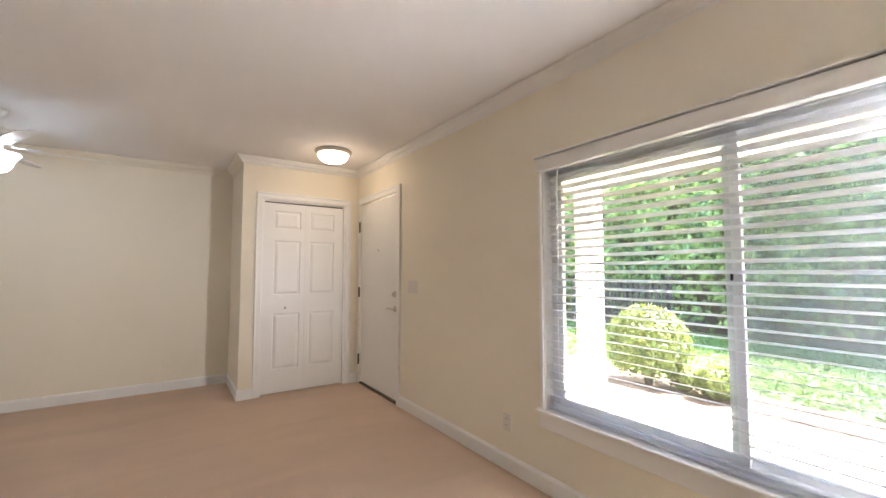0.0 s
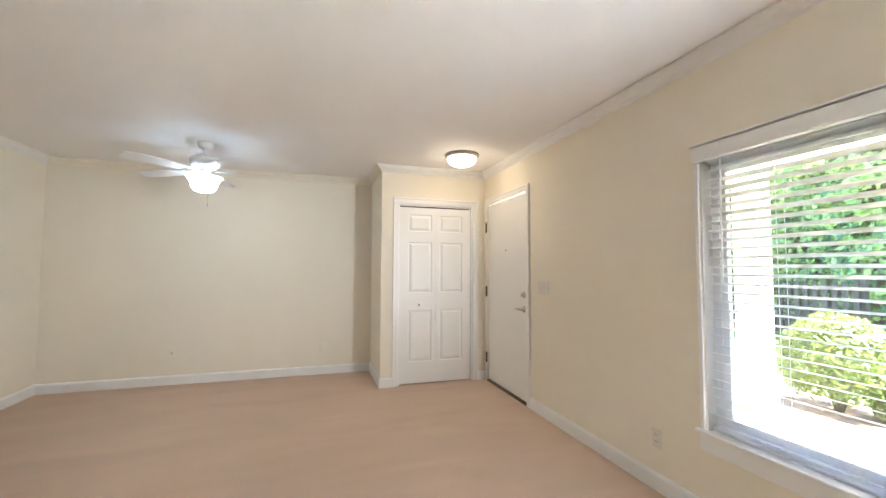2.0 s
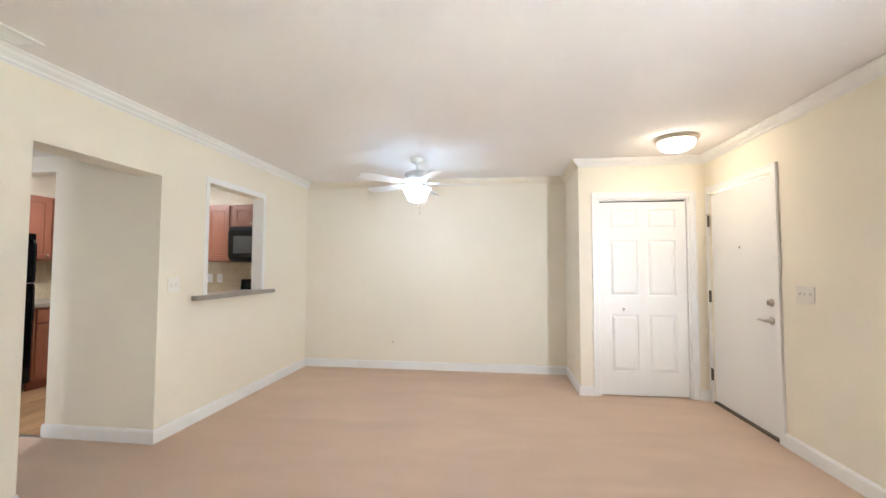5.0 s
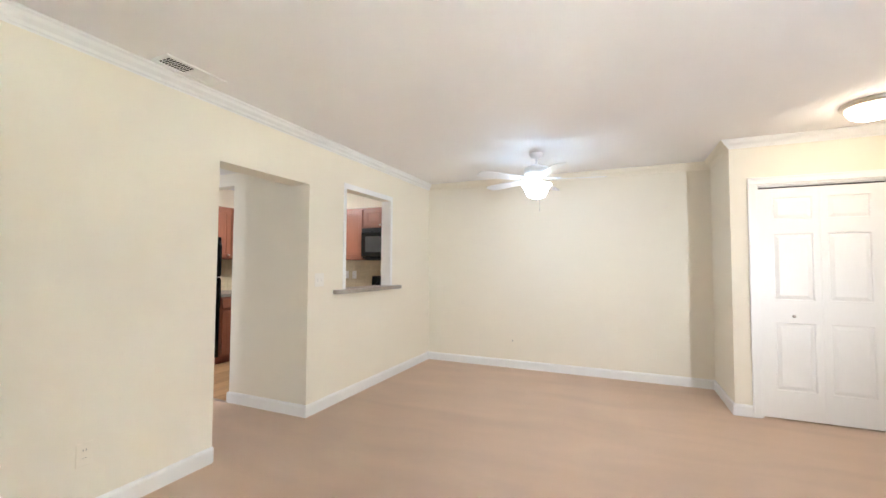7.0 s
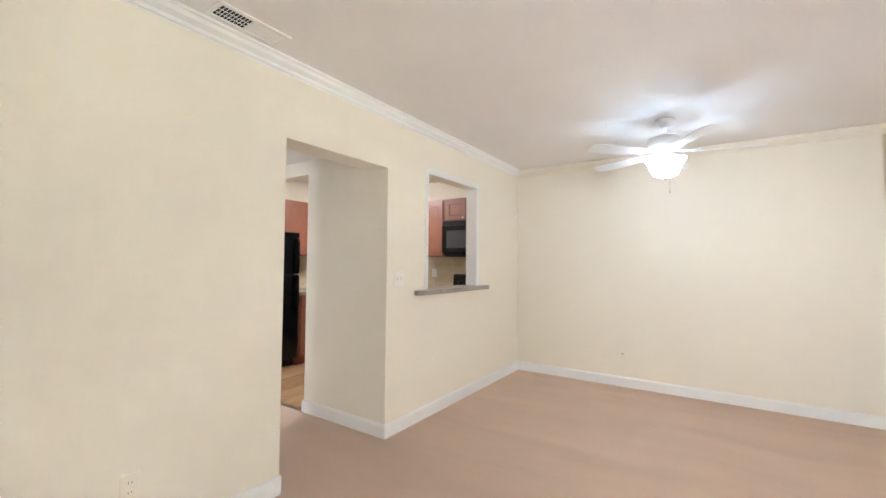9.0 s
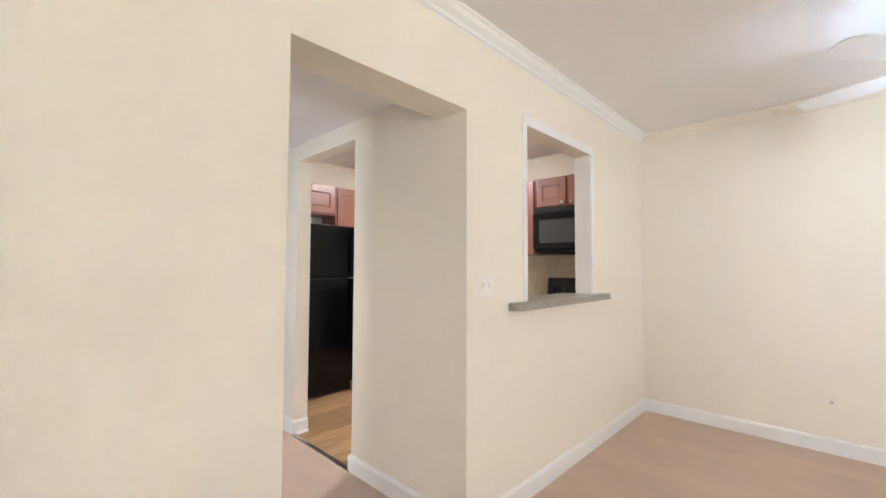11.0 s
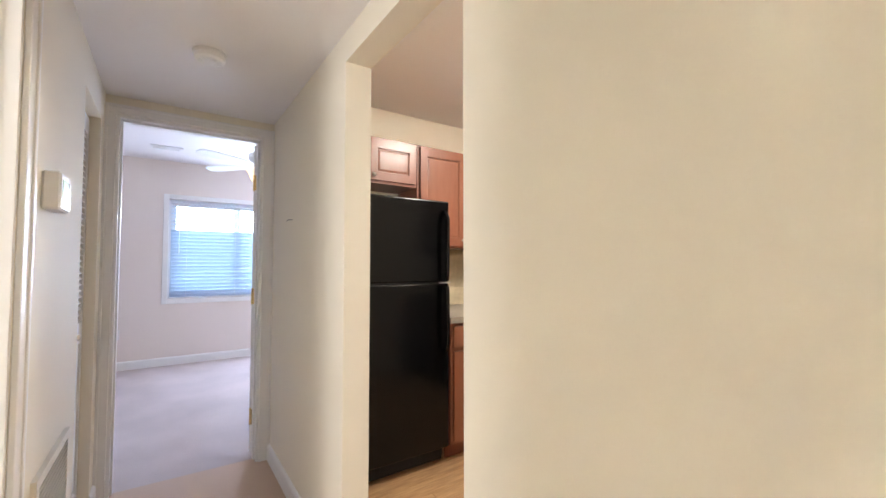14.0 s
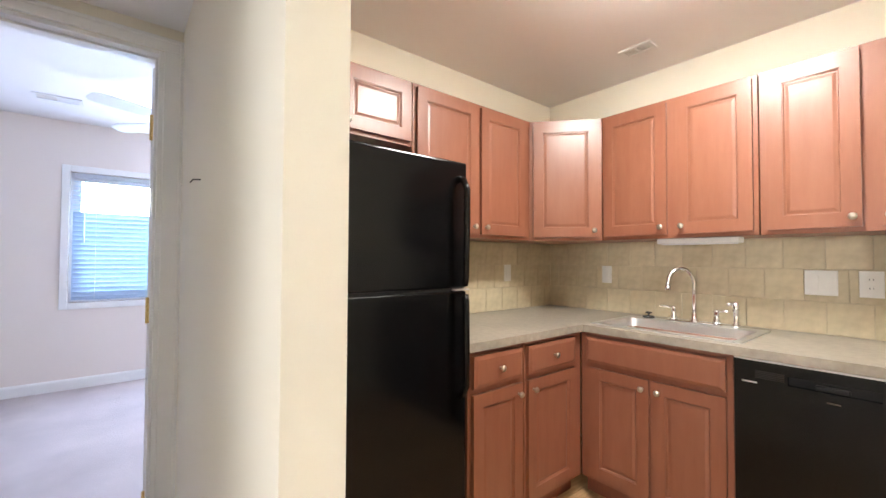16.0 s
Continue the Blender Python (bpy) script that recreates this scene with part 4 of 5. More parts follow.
def cabinet(name, at, turn, w, h, d, fronts, label, toe=False, group="kitchen cabinets"):
    """A cherry cabinet box with its face frame. Local x along the front, -y out of it. fronts: (kind, x0, x1, z0, z1, knob)."""
    c = thing(name, at, label, "cabinet", group, turn)
    z0 = 0.1 if toe else 0.0
    part("body", block(0.0015, w - 0.0015, 0.0, d, z0, h, 0.001), CHERRY, c)
    if toe:
        part("toe_kick", block(0.0015, w - 0.0015, 0.06, 0.075, 0.0, z0 - 0.0005), CHERRY_DARK, c, "dark recessed toe kick")
    for kind, x0, x1, a, b, k in fronts:
        front(c, "drawer_front" if kind == "drawer" else "door", x0, x1, a, b, kind == "drawer", k)
    return c


UP_Z, UP_H = 1.375, 0.742
WX, NX = -2.665, -0.33        # fronts of the wall units
LX, LY = -2.305, -0.625       # fronts of the base units
# wall units on the west wall; local x runs to +y
cabinet("wall_cabinet", (WX, -2.292, 1.80), 90, 0.79, UP_Z + UP_H - 1.80, 0.29,
        [("door", 0.02, 0.385, 0.02, 0.297, (0.36, 0.05)), ("door", 0.415, 0.775, 0.02, 0.297, (0.44, 0.05))],
        "cherry wall cabinet with two short doors above the refrigerator")
cabinet("wall_cabinet", (WX, -1.50, UP_Z), 90, 0.885, UP_H, 0.29,
        [("door", 0.02, 0.425, 0.02, UP_H - 0.02, (0.395, 0.06)), ("door", 0.455, 0.83, 0.02, UP_H - 0.02, (0.485, 0.06))],
        "cherry wall cabinet with two framed doors")
# diagonal corner unit
corner = thing("wall_cabinet", (WX, -0.613, UP_Z), "cherry diagonal corner wall cabinet with one door", "cabinet", "kitchen cabinets", 41.5)
cl = math.hypot(WX + 2.345, -0.613 - NX)
bm = bmesh.new()
inv = corner.matrix_world.inverted()
ring = [inv @ Vector((x, y, UP_Z)) for x, y in ((WX, -0.613), (-2.345, NX), (-2.345, -0.004), (-2.956, -0.004), (-2.956, -0.613))]
low, high = [bm.verts.new((p.x, p.y, 0)) for p in ring], [bm.verts.new((p.x, p.y, UP_H)) for p in ring]
for k in range(5):
    bm.faces.new((low[k], low[(k + 1) % 5], high[(k + 1) % 5], high[k]))
bm.faces.new(high)
bm.faces.new(low[::-1])
part("body", bm, CHERRY, corner)
front(corner, "door", 0.022, cl - 0.022, 0.02, UP_H - 0.02, at_knob=(cl - 0.05, 0.06))
# wall units on the north wall
cabinet("wall_cabinet", (-2.343, NX, UP_Z), 0, 0.765, UP_H, 0.326,
        [("door", 0.02, 0.372, 0.02, UP_H - 0.02, (0.345, 0.06)), ("door", 0.42, 0.745, 0.02, UP_H - 0.02, (0.447, 0.06))],
        "cherry wall cabinet with two framed doors above the sink")
cabinet("wall_cabinet", (-1.576, NX, UP_Z), 0, 0.70, UP_H, 0.326,
        [("door", 0.03, 0.325, 0.02, UP_H - 0.02, (0.30, 0.06)), ("door", 0.375, 0.68, 0.02, UP_H - 0.02, (0.40, 0.06))],
        "cherry wall cabinet with two framed doors beside the microwave")
cabinet("wall_cabinet", (-0.874, NX, 1.825), 0, 0.75, UP_Z + UP_H - 1.825, 0.326,
        [("door", 0.02, 0.325, 0.015, 0.275, (0.295, 0.04)), ("door", 0.355, 0.73, 0.015, 0.275, (0.385, 0.04))],
        "cherry wall cabinet with two short doors above the microwave")
# base units
cabinet("base_cabinet", (LX, -1.462, 0), 90, 0.355, 0.873, 0.645,
        [("drawer", 0.02, 0.33, 0.715, 0.852, (0.175, 0.785)), ("door", 0.02, 0.33, 0.125, 0.69, (0.30, 0.645))],
        "cherry base cabinet with a drawer and a door", True)
cabinet("base_cabinet", (LX, -1.105, 0), 90, 0.475, 0.873, 0.645,
        [("drawer", 0.018, 0.40, 0.715, 0.852, (0.21, 0.785)), ("door", 0.018, 0.40, 0.125, 0.69, (0.05, 0.645))],
        "cherry corner base cabinet with a drawer and a door", True)
cabinet("base_cabinet", (-2.303, LY, 0), 0, 0.70, 0.873, 0.615,
        [("drawer", 0.04, 0.675, 0.715, 0.852, None), ("door", 0.06, 0.362, 0.125, 0.69, (0.335, 0.645)), ("door", 0.382, 0.675, 0.125, 0.69, (0.409, 0.645))],
        "cherry sink base cabinet with a false front and two doors", True)
cabinet("base_cabinet", (-0.998, LY, 0), 0, 0.118, 0.873, 0.615, [("door", 0.01, 0.108, 0.125, 0.852, None)],
        "narrow cherry filler cabinet beside the range", True)

# worktop: one L of laminate with an opening for the sink
SX0, SX1, SY0, SY1 = -2.245, -1.605, -0.575, -0.150
ZT0, ZT1 = 0.8745, 0.912
FX, FY = LX + 0.03, LY - 0.03
bm = slab("xy", [-2.956, -0.884], [-1.475, -0.004], [(FX, -0.884, -1.475, FY), (SX0, SX1, SY0, SY1)], ZT0, ZT1)
worktop = tagged(mesh_object("worktop", bm, COUNTER), "L-shaped grey speckled laminate kitchen worktop", "worktop")

# sink
sink = thing("sink", (0, 0, ZT1), "stainless steel single-bowl drop-in sink", "sink")
rx0, rx1, ry0, ry1 = SX0 - 0.02, SX1 + 0.02, SY0 - 0.02, SY1 + 0.02
bm = slab("xy", [rx0, rx1], [ry0, ry1], [(SX0 + 0.012, SX1 - 0.012, SY0 + 0.012, SY1 - 0.07)], 0.0005, 0.007)
part("rim", bm, STEEL, sink)
for a, b in ((SX0 + 0.012, SX1 - 0.012),):
    own = bmesh.new()
    y0, y1 = SY0 + 0.012, SY1 - 0.07
    rings = []
    for inset, z in ((0, 0.006), (0.006, -0.012), (0.014, -0.13), (0.03, -0.152), (0.06, -0.158)):
        ring = []
        for cx, cy, sx, sy, a0 in ((b, y1, -1, -1, 0), (a, y1, 1, -1, 90), (a, y0, 1, 1, 180), (b, y0, -1, 1, 270)):
            r = 0.045
            for k in range(6):
                t = radians(a0 + 18 * k)
                ring.append(own.verts.new((cx + sx * (inset + r) + r * math.cos(t), cy + sy * (inset + r) + r * math.sin(t), z)))
        rings.append(ring)
    for p, q in zip(rings, rings[1:]):
        for k in range(len(p)):
            own.faces.new((p[k], p[(k + 1) % len(p)], q[(k + 1) % len(p)], q[k]))
    own.faces.new(rings[-1])
    bowl = part("bowl", own, STEEL, sink, smooth=True)
    part("drain", lathe([(0, 0.001), (0.03, 0.001), (0.042, 0.004), (0.045, 0.002), (0.045, 0)], 20, m=Matrix.Translation(((a + b) / 2, (y0 + y1) / 2, -0.158))), CHROME, bowl, smooth=True)
faucet = thing("faucet", (-1.91, SY1 - 0.005, ZT1 + 0.007), "chrome gooseneck kitchen faucet with two levers", "faucet")
bm = lathe([(0, 0), (0.026, 0), (0.026, 0.008), (0.016, 0.02), (0.014, 0.05), (0, 0.05)], 20)
pts = [(0, 0, 0.045), (0, 0, 0.20)]
for k in range(9):
    a = radians(180 * k / 8)
    pts.append((-0.045 + 0.045 * math.cos(a), -0.055 + 0.055 * math.cos(a), 0.21 + 0.085 * math.sin(a)))
pts += [(-0.09, -0.11, 0.195)]
tube(pts, 0.0105, 12, bm)
tube([(-0.09, -0.11, 0.20), (-0.09, -0.11, 0.178)], 0.014, 12, bm)
part("spout", bm, CHROME, faucet, smooth=True)
part("base_plate", block(-0.135, 0.135, -0.026, 0.026, 0.0003, 0.006, 0.002), CHROME, faucet)
for s in (-1, 1):
    bm = lathe([(0, 0.006), (0.022, 0.006), (0.02, 0.02), (0.013, 0.035), (0.012, 0.065), (0.016, 0.072), (0.01, 0.082), (0, 0.084)], 18, m=Matrix.Translation((0.105 * s, 0, 0)))
    tube([(0.105 * s, 0, 0.074), (0.105 * s + 0.03 * s, -0.02, 0.078), (0.105 * s + 0.06 * s, -0.035, 0.080)], [0.008, 0.006, 0.005], 8, bm)
    part("lever", bm, CHROME, faucet, smooth=True)
spray = thing("sink_sprayer", (-1.72, SY1 - 0.005, ZT1 + 0.007), "chrome side sprayer standing by the sink", "sprayer")
bm = lathe([(0, 0), (0.022, 0), (0.02, 0.012), (0.012, 0.02), (0.013, 0.07), (0.016, 0.09), (0.014, 0.125), (0, 0.13)], 18)
tube([(0, 0, 0.115), (-0.02, -0.018, 0.12), (-0.03, -0.028, 0.112)], 0.009, 8, bm)
part("spray_head", bm, CHROME, spray, smooth=True)
stopper = tagged(mesh_object("sink_stopper", lathe([(0, 0), (0.03, 0), (0.033, 0.006), (0.028, 0.011), (0.006, 0.013), (0.005, 0.024), (0.017, 0.027), (0.018, 0.032), (0.012, 0.035), (0, 0.036)], 24, m=Matrix.Translation((-2.15, SY1 - 0.01, ZT1 + 0.0075))), RUBBER, True), "black rubber sink stopper on the sink rim", "sink stopper")

under = thing("under_cabinet_light", (-1.86, -0.24, UP_Z - 0.0005), "white under-cabinet light bar, unlit", "cabinet light")
part("housing", block(-0.19, 0.19, -0.04, 0.04, -0.028, 0.0, 0.003), PLATE_WHITE, under)
part("lens", block(-0.17, 0.17, -0.03, 0.03, -0.033, -0.0285, 0.002), VINYL, under)

plate("wall_outlet", (-2.952, -0.50, 1.165), 90, "white rocker switch on the tiled wall", "switch", mode="rocker", material=PLATE_WHITE)
plate("wall_outlet", (-2.49, -0.010, 1.16), 0, "white outlet on the tiled wall", "outlet", mode="rocker", material=PLATE_WHITE)
plate("light_switch", (-1.42, -0.010, 1.155), 0, "white two-gang switch plate on the tiled wall", "switch", 0.118, 0.118, 2, "rocker", PLATE_WHITE)
plate("wall_outlet", (-1.255, -0.010, 1.155), 0, "white duplex outlet on the tiled wall", "outlet", 0.078, 0.118, material=PLATE_WHITE)


# refrigerator: front looks to +x
def refrigerator():
    f = thing("refrigerator", (-2.29, -2.262, 0), "black top-freezer refrigerator with curved handles", "refrigerator", turn=90)
    w, h, split = 0.78, 1.655, 1.135
    part("body", block(0.004, w - 0.004, 0.065, 0.66, 0.03, h - 0.012, 0.006), BLACK, f)
    part("grille", block(0.015, w - 0.015, 0.06, 0.08, 0.012, 0.10, 0.003), BLACK_MATT, f, "black toe grille")
    for nme, z0, z1 in (("freezer_door", split + 0.006, h), ("fridge_door", 0.105, split - 0.006)):
        d = part(nme, block(0, w, 0.0, 0.058, z0, z1, 0.009, seg=3), BLACK, f)
        up = nme == "freezer_door"
        a, b = (z0 + 0.012, z1 - 0.07) if up else (z1 - 0.42, z1 - 0.012)
        x = w - 0.045
        ends = [(x, 0.002, b), (x, -0.03, b - 0.012), (x, -0.05, b - 0.05), (x, -0.05, (a + b) / 2), (x, -0.046, a + 0.03), (x, -0.04, a)] if up else \
               [(x, -0.04, b), (x, -0.046, b - 0.03), (x, -0.05, (a + b) / 2), (x, -0.05, a + 0.05), (x, -0.03, a + 0.012), (x, 0.002, a)]
        part("handle", tube(ends, [0.014, 0.014, 0.013, 0.0125, 0.0125, 0.012], 12), BLACK, d, "curved glossy black handle", True)
    part("door_gasket", block(0.012, w - 0.012, 0.006, 0.05, split - 0.0055, split + 0.0055), BLACK_MATT, f, "dark gasket between the doors")
    part("split_bar", block(w - 0.075, w + 0.004, -0.012, 0.02, split - 0.003, split + 0.003, 0.001), STEEL, f, "small bright metal bar between the doors")
    part("hinge_cap", block(0.012, 0.09, 0.01, 0.07, h + 0.0005, h + 0.014, 0.004), BLACK_MATT, f)
    for x in (0.06, w - 0.06):
        part("foot", lathe([(0, 0), (0.02, 0), (0.02, 0.02), (0.008, 0.022), (0.008, 0.032), (0, 0.032)], 12, m=Matrix.Translation((x, 0.12, 0))), BLACK_MATT, f)
        part("foot", lathe([(0, 0), (0.02, 0), (0.02, 0.02), (0.008, 0.022), (0.008, 0.032), (0, 0.032)], 12, m=Matrix.Translation((x, 0.6, 0))), BLACK_MATT, f)
    return f


refrigerator()


def dishwasher():
    d = thing("dishwasher", (-1.598, LY, 0), "black dishwasher with a vented control strip", "dishwasher")
    part("tub", block(0.004, 0.594, 0.02, 0.58, 0.10, 0.868), BLACK_MATT, d)
    part("toe_panel", block(0.006, 0.592, 0.05, 0.065, 0.002, 0.0995), BLACK_MATT, d)
    bm = slab("xz", [0.003, 0.595], [0.105, 0.866], [(0.17, 0.41, 0.792, 0.826)], -0.028, 0.0195)
    door = part("door", bm, BLACK, d)
    part("handle_pocket", block(0.168, 0.412, -0.006, 0.004, 0.79, 0.828), BLACK_MATT, door, "recessed black handle pocket")
    part("latch", block(0.245, 0.335, -0.024, -0.0065, 0.794, 0.812, 0.003), BLACK_MATT, door, "black door latch")
    for k in range(5):
        part("vent_slot", block(0.072, 0.16, -0.0288, -0.0281, 0.802 + 0.0065 * k, 0.8045 + 0.0065 * k), DARK, door)
    part("marking", block(0.028, 0.078, -0.0292, -0.0282, 0.780, 0.786), STEEL, door, "silver marking bar")
    part("emblem", block(0.276, 0.312, -0.0292, -0.0282, 0.757, 0.762, 0.0003), BRONZE, door, "small dull metal emblem")
    part("edge_trim", block(0.003, 0.595, -0.027, -0.002, 0.8665, 0.8715), STEEL, d, "thin bright edge under the worktop")
    return d


dishwasher()


def microwave():
    m = thing("microwave", (-0.872, -0.39, 1.392), "black over-the-range microwave with a grey window", "microwave")
    w, h = 0.746, 0.43
    part("body", block(0, w, 0.03, 0.385, 0.0, h, 0.004), BLACK_MATT, m)
    part("vent_grille", block(0.004, w - 0.004, 0.0, 0.0295, h - 0.055, h - 0.001, 0.003), BLACK_MATT, m)
    door = part("door", block(0.002, w * 0.74, -0.012, 0.0295, 0.03, h - 0.058, 0.008, seg=2), BLACK, m)
    part("door_window", block(0.075, w * 0.66, -0.0135, -0.0122, 0.09, h - 0.12, 0.0005), MW_GLASS, door, "grey tinted window")
    part("handle", tube([(w * 0.71, -0.012, 0.05), (w * 0.71, -0.045, 0.065), (w * 0.71, -0.05, 0.2), (w * 0.71, -0.045, h - 0.095), (w * 0.71, -0.012, h - 0.08)], 0.010, 10), BLACK, door, smooth=True)
    panel = part("control_panel", block(w * 0.745, w - 0.002, -0.010, 0.0295, 0.03, h - 0.058, 0.004), BLACK, m)
    for r in range(5):
        for c in range(3):
            part("button", block(w * 0.78 + 0.042 * c, w * 0.78 + 0.032 + 0.042 * c, -0.012, -0.0102, 0.06 + 0.04 * r, 0.085 + 0.04 * r), BLACK_MATT, panel)
    part("clock_window", block(w * 0.78, w * 0.78 + 0.116, -0.0115, -0.0102, 0.275, 0.315), BLACK_GLASS, panel)
    part("under_vent", block(0.05, 0.30, 0.01, 0.33, -0.02, -0.0005, 0.004), BLACK_MATT, m, "dark vent and lamp cover underneath")
    return m


microwave()


def kitchen_range():
    r = thing("range", (-0.875, -0.645, 0), "black freestanding range with a raised back panel", "range")
    w = 0.75
    part("body", block(0.002, w - 0.002, 0.02, 0.60, 0.05, 0.895, 0.003), BLACK, r)
    top = part("cooktop", block(0, w, -0.005, 0.60, 0.8955, 0.918, 0.005, seg=2), BLACK, r)
    for x, y, rad in ((0.19, 0.15, 0.10), (0.56, 0.15, 0.08), (0.19, 0.43, 0.08), (0.56, 0.43, 0.10)):
        bm = lathe([(rad + 0.012, 0.919), (rad + 0.008, 0.923), (rad, 0.9215), (rad * 0.3, 0.919)], 28, m=Matrix.Translation((x, y, 0)))
        burner = part("drip_pan", bm, CHROME, top, smooth=True)
        pts = []
        for k in range(70):
            a = radians(k * 18)
            q = 0.02 + (rad - 0.022) * k / 69
            pts.append((x + q * math.cos(a), y + q * math.sin(a), 0.930))
        part("coil_element", tube(pts, 0.0045, 6), BLACK_MATT, top)
    back = bmesh.new()
    sec = [(0.60, 0.918), (0.60, 1.135), (0.57, 1.145), (0.545, 1.135), (0.525, 0.95), (0.525, 0.918)]
    va, vb = [back.verts.new((0.0, y, z)) for y, z in sec], [back.verts.new((w, y, z)) for y, z in sec]
    for k in range(6):
        back.faces.new((va[k], va[(k + 1) % 6], vb[(k + 1) % 6], vb[k]))
    back.faces.new(va[::-1])
    back.faces.new(vb)
    bp = part("back_panel", back, BLACK, r, "glossy black control back panel")
    for x in (0.09, 0.19, 0.56, 0.66):
        part("dial", lathe([(0, 0), (0.022, 0), (0.02, 0.018), (0, 0.02)], 18, m=Matrix.Translation((x, 0.5315, 1.03)) @ Matrix.Rotation(radians(84), 4, "X")), BLACK_MATT, bp)
    door = part("oven_door", block(0.005, w - 0.005, -0.02, 0.0195, 0.23, 0.86, 0.006), BLACK, r)
    part("oven_window", block(0.13, w - 0.13, -0.022, -0.0202, 0.38, 0.68), BLACK_GLASS, door)
    part("handle", tube([(0.07, -0.02, 0.80), (0.07, -0.06, 0.80), (w / 2, -0.062, 0.80), (w - 0.07, -0.06, 0.80), (w - 0.07, -0.02, 0.80)], 0.011, 10), BLACK, door)
    part("drawer", block(0.005, w - 0.005, -0.018, 0.0195, 0.06, 0.222, 0.005), BLACK, r)
    for x in (0.05, w - 0.05):
        for y in (0.06, 0.55):
            part("foot", lathe([(0, 0), (0.018, 0), (0.018, 0.03), (0.01, 0.05), (0, 0.05)], 10, m=Matrix.Translation((x, y, 0))), BLACK_MATT, r)
    return r


kitchen_range()

# ---- outside the living room window ----
GZ = -0.05
structure("ground", block(-400, 400, -400, 400, GZ - 0.4, GZ - 0.065), LAWN, "level ground around the house", "ground")
structure("pavement", block(EAST + 0.131, 7.15, -14, 9, GZ - 0.06, GZ), CONCRETE, "pale concrete porch walkway in the sun", "pavement")
structure("planting_bed", block(7.15, 8.05, -14, 9, GZ - 0.06, GZ - 0.015), MULCH, "brown mulch bed along the walkway", "bed")
structure("lawn", block(8.05, 12.2, -14, 12, GZ - 0.06, GZ - 0.01), LAWN, "sunlit green lawn", "lawn")
structure("porch_roof", block(EAST + 0.131, 6.72, -14, 9, 2.50, 2.62), STUCCO, "tan painted porch ceiling", "roof")
structure("porch_beam", block(6.50, 6.72, -14, 9, 2.22, 2.4995), POST_WHITE, "white painted porch beam", "beam")
structure("house_eave", block(BEDX - 0.5, 6.8, -14, 9, 2.75, 2.85), STUCCO, "flat roof over the apartment", "roof")
for y in (-2.36, -7.4):
    p = thing("porch_post", (6.80, y, GZ), "white painted square porch post on the walkway", "post", "porch posts")
    part("shaft", block(-0.11, 0.11, -0.11, 0.11, 0.16, 2.5495, 0.008), POST_WHITE, p)
    part("plinth", block(-0.125, 0.125, -0.125, 0.125, 0, 0.1595, 0.008), STUCCO, p, "tan painted plinth")


def leaves(count, place, size, seed, aspect=1.7):
    """Many small folded leaves: place(rnd) gives a centre and an outward way."""
    rnd = random.Random(seed)
    verts, faces = [], []
    for _ in range(count):
        c, out = place(rnd)
        out = (Vector(out) + Vector((rnd.gauss(0, 0.55), rnd.gauss(0, 0.55), rnd.gauss(0.15, 0.55)))).normalized()
        a = out.orthogonal().normalized()
        a.rotate(Matrix.Rotation(rnd.uniform(0, 6.28), 3, out))
        b = out.cross(a)
        s = size * rnd.uniform(0.6, 1.3)
        c, k = Vector(c), len(verts)
        verts += [c - a * s * aspect / 2, c + b * s / 2 - out * s * 0.12, c + a * s * aspect / 2, c - b * s / 2 - out * s * 0.12]
        faces += [(k, k + 1, k + 2), (k, k + 2, k + 3)]
    me = bpy.data.meshes.new("leaves")
    me.from_pydata(verts, [], faces)
    return me


def in_hedge(rnd):
    y, z = rnd.uniform(-13.5, 11), abs(rnd.triangular(0, 4.6, 2.6))
    bulge = 0.55 * noise.noise(Vector((y * 0.9, z * 0.9, 3.0))) + 0.3 * noise.noise(Vector((y * 2.7, z * 2.7, 7.0)))
    return (12.1 + bulge + rnd.uniform(0, 0.45), y, GZ + z + 0.4 * noise.noise(Vector((y, 0, 9.0))) * (z > 3.5)), (-1, 0, 0.3)


def add_leaves(name, me, material, parent=None):
    me.materials.append(material)
    ob = new(name, me)
    ob.parent = parent
    return ob


hedge = add_leaves("hedge", leaves(42000, in_hedge, 0.085, 3), HEDGE)
tagged(hedge, "tall dense green leafy hedge behind the lawn", "hedge", kind="stuff")
# Plain dark sheet behind the leaves, coloured as the hedge's inner shade.
structure("hedge_shade", block(12.75, 12.95, -14, 12, GZ - 0.05, 4.3), TWIG, "dark backing sheet painted as the shade inside the hedge", "hedge")


def shrub(at, r, high, count, material, label, size=0.028, seed=5):
    s = thing("shrub", at, label, "shrub")
    bm = bmesh.new()
    rnd = random.Random(seed)
    for k in range(9):
        a = 6.28 * k / 9 + rnd.uniform(-0.2, 0.2)
        tip = (r * 0.7 * math.cos(a), r * 0.7 * math.sin(a), high * rnd.uniform(0.55, 0.85))
        tube([(0.02 * math.cos(a), 0.02 * math.sin(a), 0), (tip[0] * 0.35, tip[1] * 0.35, tip[2] * 0.5), tip], [0.014, 0.009, 0.004], 6, bm)
    part("stems", bm, TWIG, s)

    def spot(rn):
        th, u = rn.uniform(0, 6.283), rn.uniform(-0.75, 1)
        q = math.sqrt(1 - u * u) if abs(u) < 1 else 0
        way = Vector((q * math.cos(th), q * math.sin(th), u))
        k = rn.uniform(0.72, 1.0) * (1 + 0.12 * noise.noise(way * 2.5 + Vector(at)))
        return (way.x * r * k, way.y * r * k, high * 0.5 + way.z * high * 0.5 * k), way
    add_leaves("foliage", leaves(count, spot, size, seed), material, s)
    return s


shrub((7.52, -2.62, GZ - 0.015), 0.47, 0.95, 6500, BUSH, "round clipped golden-green shrub beside the walkway")
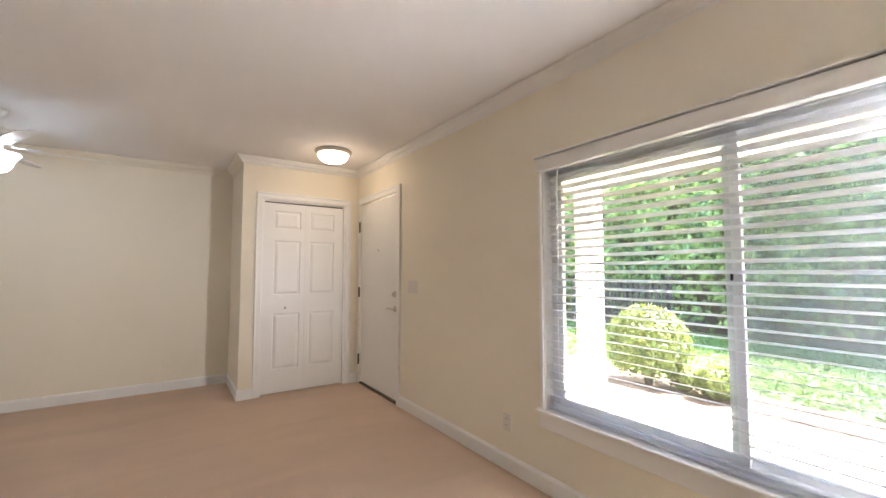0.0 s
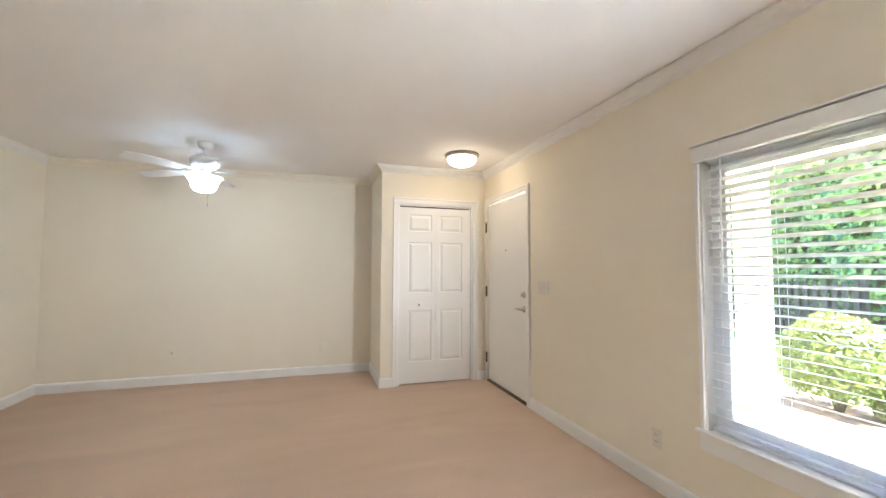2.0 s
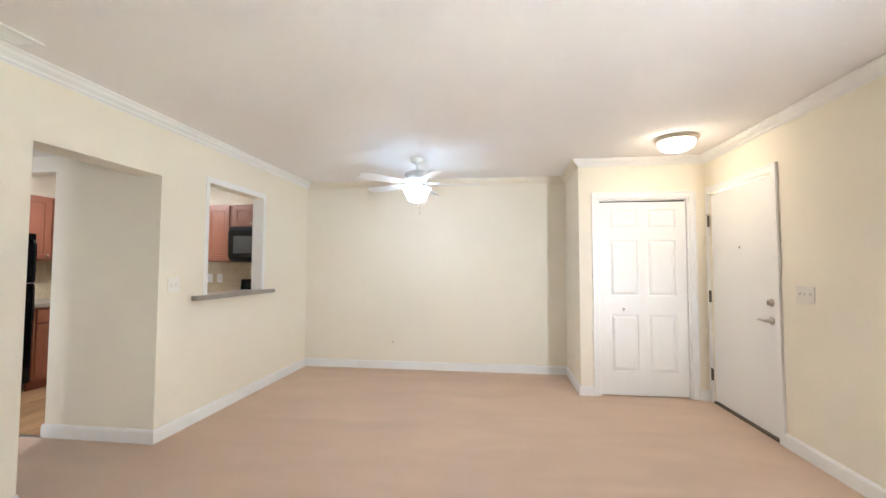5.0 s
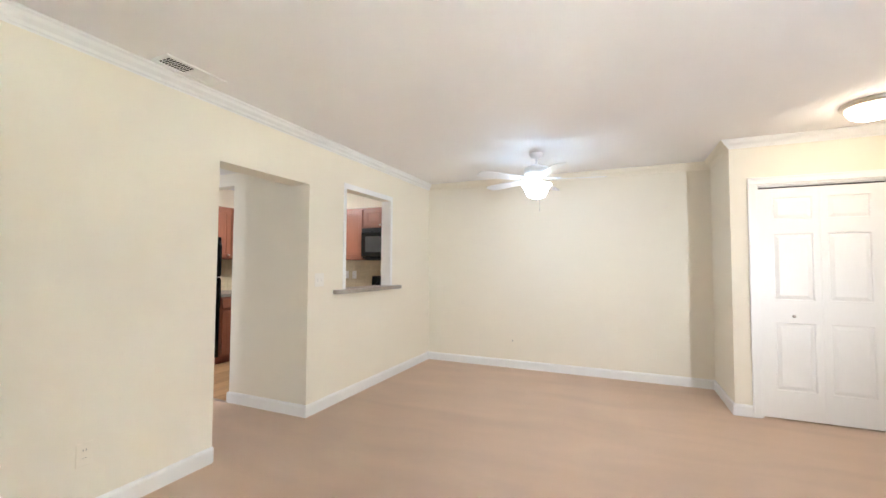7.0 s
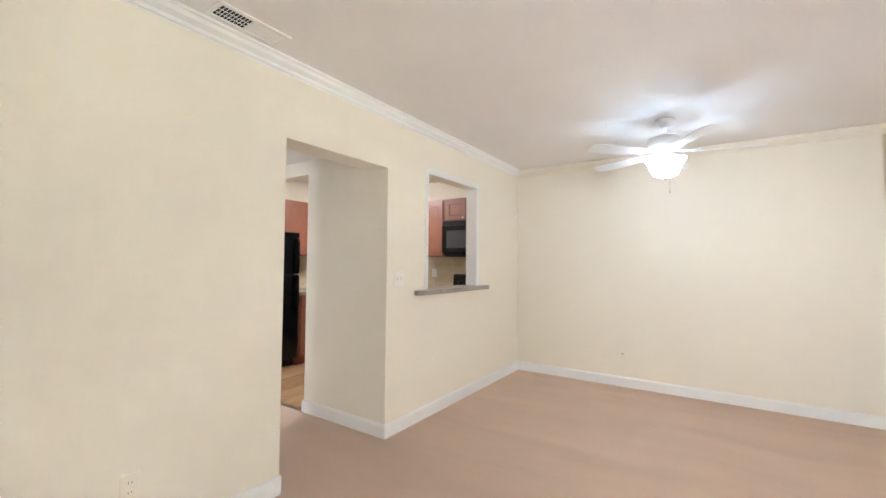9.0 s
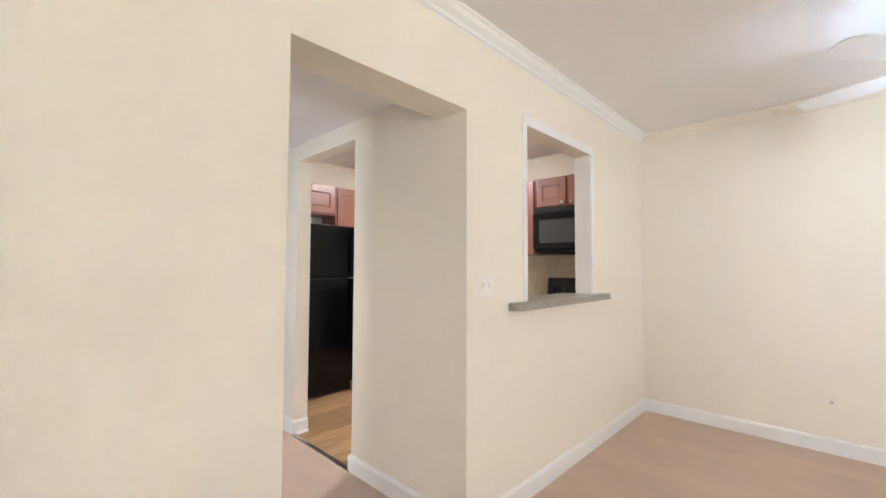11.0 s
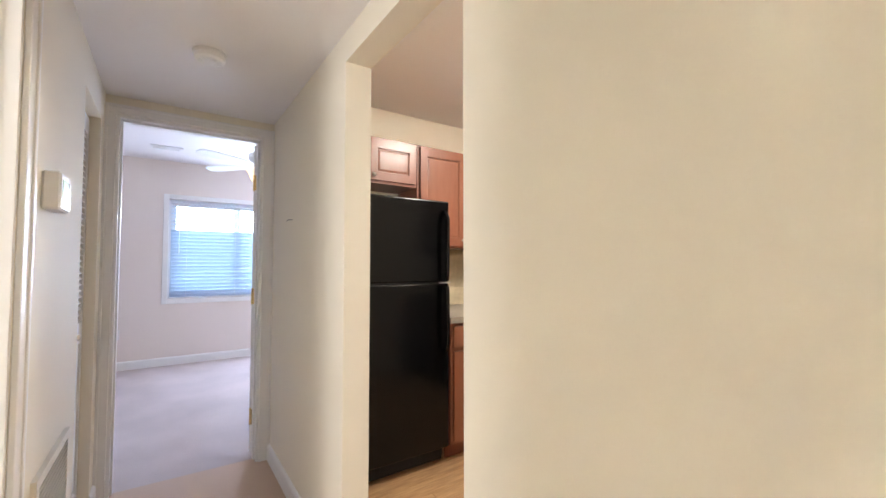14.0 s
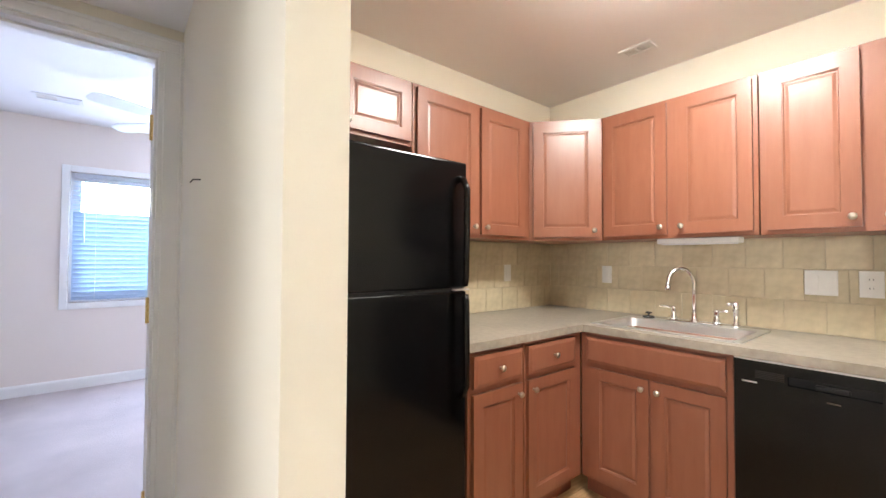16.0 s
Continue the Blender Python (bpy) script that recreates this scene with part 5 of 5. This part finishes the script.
shrub((7.55, -3.35, GZ - 0.015), 0.22, 0.34, 1200, BUSH, "low leafy green plant in the mulch bed", 0.035, 8)
shrub((7.6, -3.0, GZ - 0.015), 0.18, 0.26, 700, BUSH, "low leafy green plant in the mulch bed", 0.03, 9)
shrub((7.6, -5.2, GZ - 0.015), 0.3, 0.4, 1500, BUSH, "low leafy green plant in the mulch bed", 0.035, 10)


fence = thing("garden_fence", (11.55, 0.4, GZ - 0.01), "low dark slatted garden fence before the hedge", "fence")
for k in range(16):
    part("picket", block(-0.012, 0.012, -1.2 + 0.15 * k, -1.11 + 0.15 * k, 0.04, 1.15, 0.004), FENCE, fence)
for z in (0.25, 0.95):
    part("rail", block(0.0125, 0.05, -1.25, 1.25, z, z + 0.08, 0.004), FENCE, fence)
for y in (-1.22, 1.22):
    part("post", block(0.051, 0.14, y - 0.045, y + 0.045, 0.0, 1.25, 0.006), FENCE, fence)


def on_lawn(rnd):
    return (rnd.uniform(8.05, 12.1), rnd.uniform(-9, 3), GZ + 0.005 + rnd.uniform(0, 0.02)), (0.2, 0, 0.4)


tagged(add_leaves("grass", leaves(26000, on_lawn, 0.03, 11, 2.6), GRASS), "sunlit short green grass", "grass", kind="stuff")

# beyond the bedroom window: a neighbouring wall
nb = thing("neighbour_wall", (-9.2, -2, GZ - 0.06), "blue-grey sided neighbouring wall", "building")
for k in range(12):
    sm = block(-0.05, 0.02, -6, 6, 0.18 * k, 0.18 * k + 0.178)
    sm.transform(Matrix.Rotation(radians(3), 4, "Y"))
    part("siding_board", sm, SIDING, nb)

# ---- pieces of floor and wall ----
kf = structure("floor_kitchen", block(-2.96, -0.12, HALL_N + 0.001, 0.0, -0.06, -0.004), PLANK_GAP, "oak-look plank kitchen floor", "floor")
rnd = random.Random(21)
pw, shared = 0.127, {}
x = -2.96
while x < -0.125:
    x1 = min(x + pw - 0.0018, -0.121)
    y = HALL_N + 0.002 - rnd.uniform(0, 1.1)
    while y < -0.02:
        y1 = min(y + 1.215, -0.001)
        a = max(y, HALL_N + 0.002)
        if y1 > a + 0.02:
            ob = new("plank", None)
            key = (round(x1 - x, 3), round(y1 - a, 3))
            if key not in shared:
                bmp = block(0, x1 - x, 0, y1 - a - 0.002, -0.0039, 0.0, 0.0008)
                me = bpy.data.meshes.new("plank")
                bmp.to_mesh(me)
                bmp.free()
                me.materials.append(PLANK)
                shared[key] = me
            bpy.data.objects.remove(ob)
            ob = new("plank", shared[key])
            ob.location = (x, a, 0)
            ob.parent = kf
        y = y1
    x += pw
structure("floor_transition", block(-1.70, -0.93, HALL_N - 0.02, HALL_N + 0.012, -0.003, 0.006, 0.002), NICKEL, "thin metal strip between carpet and planks", "threshold")

# tan stone tiles over the worktop: three courses in running bond
TW, TH, TG = 0.155, 0.1535, 0.003
back_n = structure("backsplash", block(-2.952, -0.122, -0.0045, -0.0005, 0.9125, UP_Z - 0.0005), GROUT, "tan stone tile backsplash behind the sink", "backsplash")
back_w = structure("backsplash", block(-2.9595, -2.9555, -1.48, -0.005, 0.9125, UP_Z - 0.0005), GROUT, "tan stone tile backsplash beside the refrigerator", "backsplash")
tiles = {}


def tile(parent, w, h, m):
    key = (round(w, 3), round(h, 3))
    if key not in tiles:
        bmp = block(0, w, -0.0045, 0.0, 0, h, 0.0012)
        me = bpy.data.meshes.new("tile")
        bmp.to_mesh(me)
        bmp.free()
        me.materials.append(TILE)
        tiles[key] = me
    ob = new("tile", tiles[key])
    ob.parent = parent
    ob.matrix_world = m


for parent, u0, u1, place in ((back_n, -2.951, -0.123, lambda u, z: pose(u, -0.0046, z)), (back_w, -1.479, -0.006, lambda u, z: pose(-2.9554, u, z, 0, 0, 90))):
    for row in range(3):
        z = 0.9135 + row * TH
        u = u0 - (TW / 2 if row % 2 else 0)
        while u < u1 - 0.01:
            a, b = max(u, u0), min(u + TW - TG, u1)
            if b - a > 0.015:
                tile(parent, b - a, TH - TG, place(a, z))
            u += TW
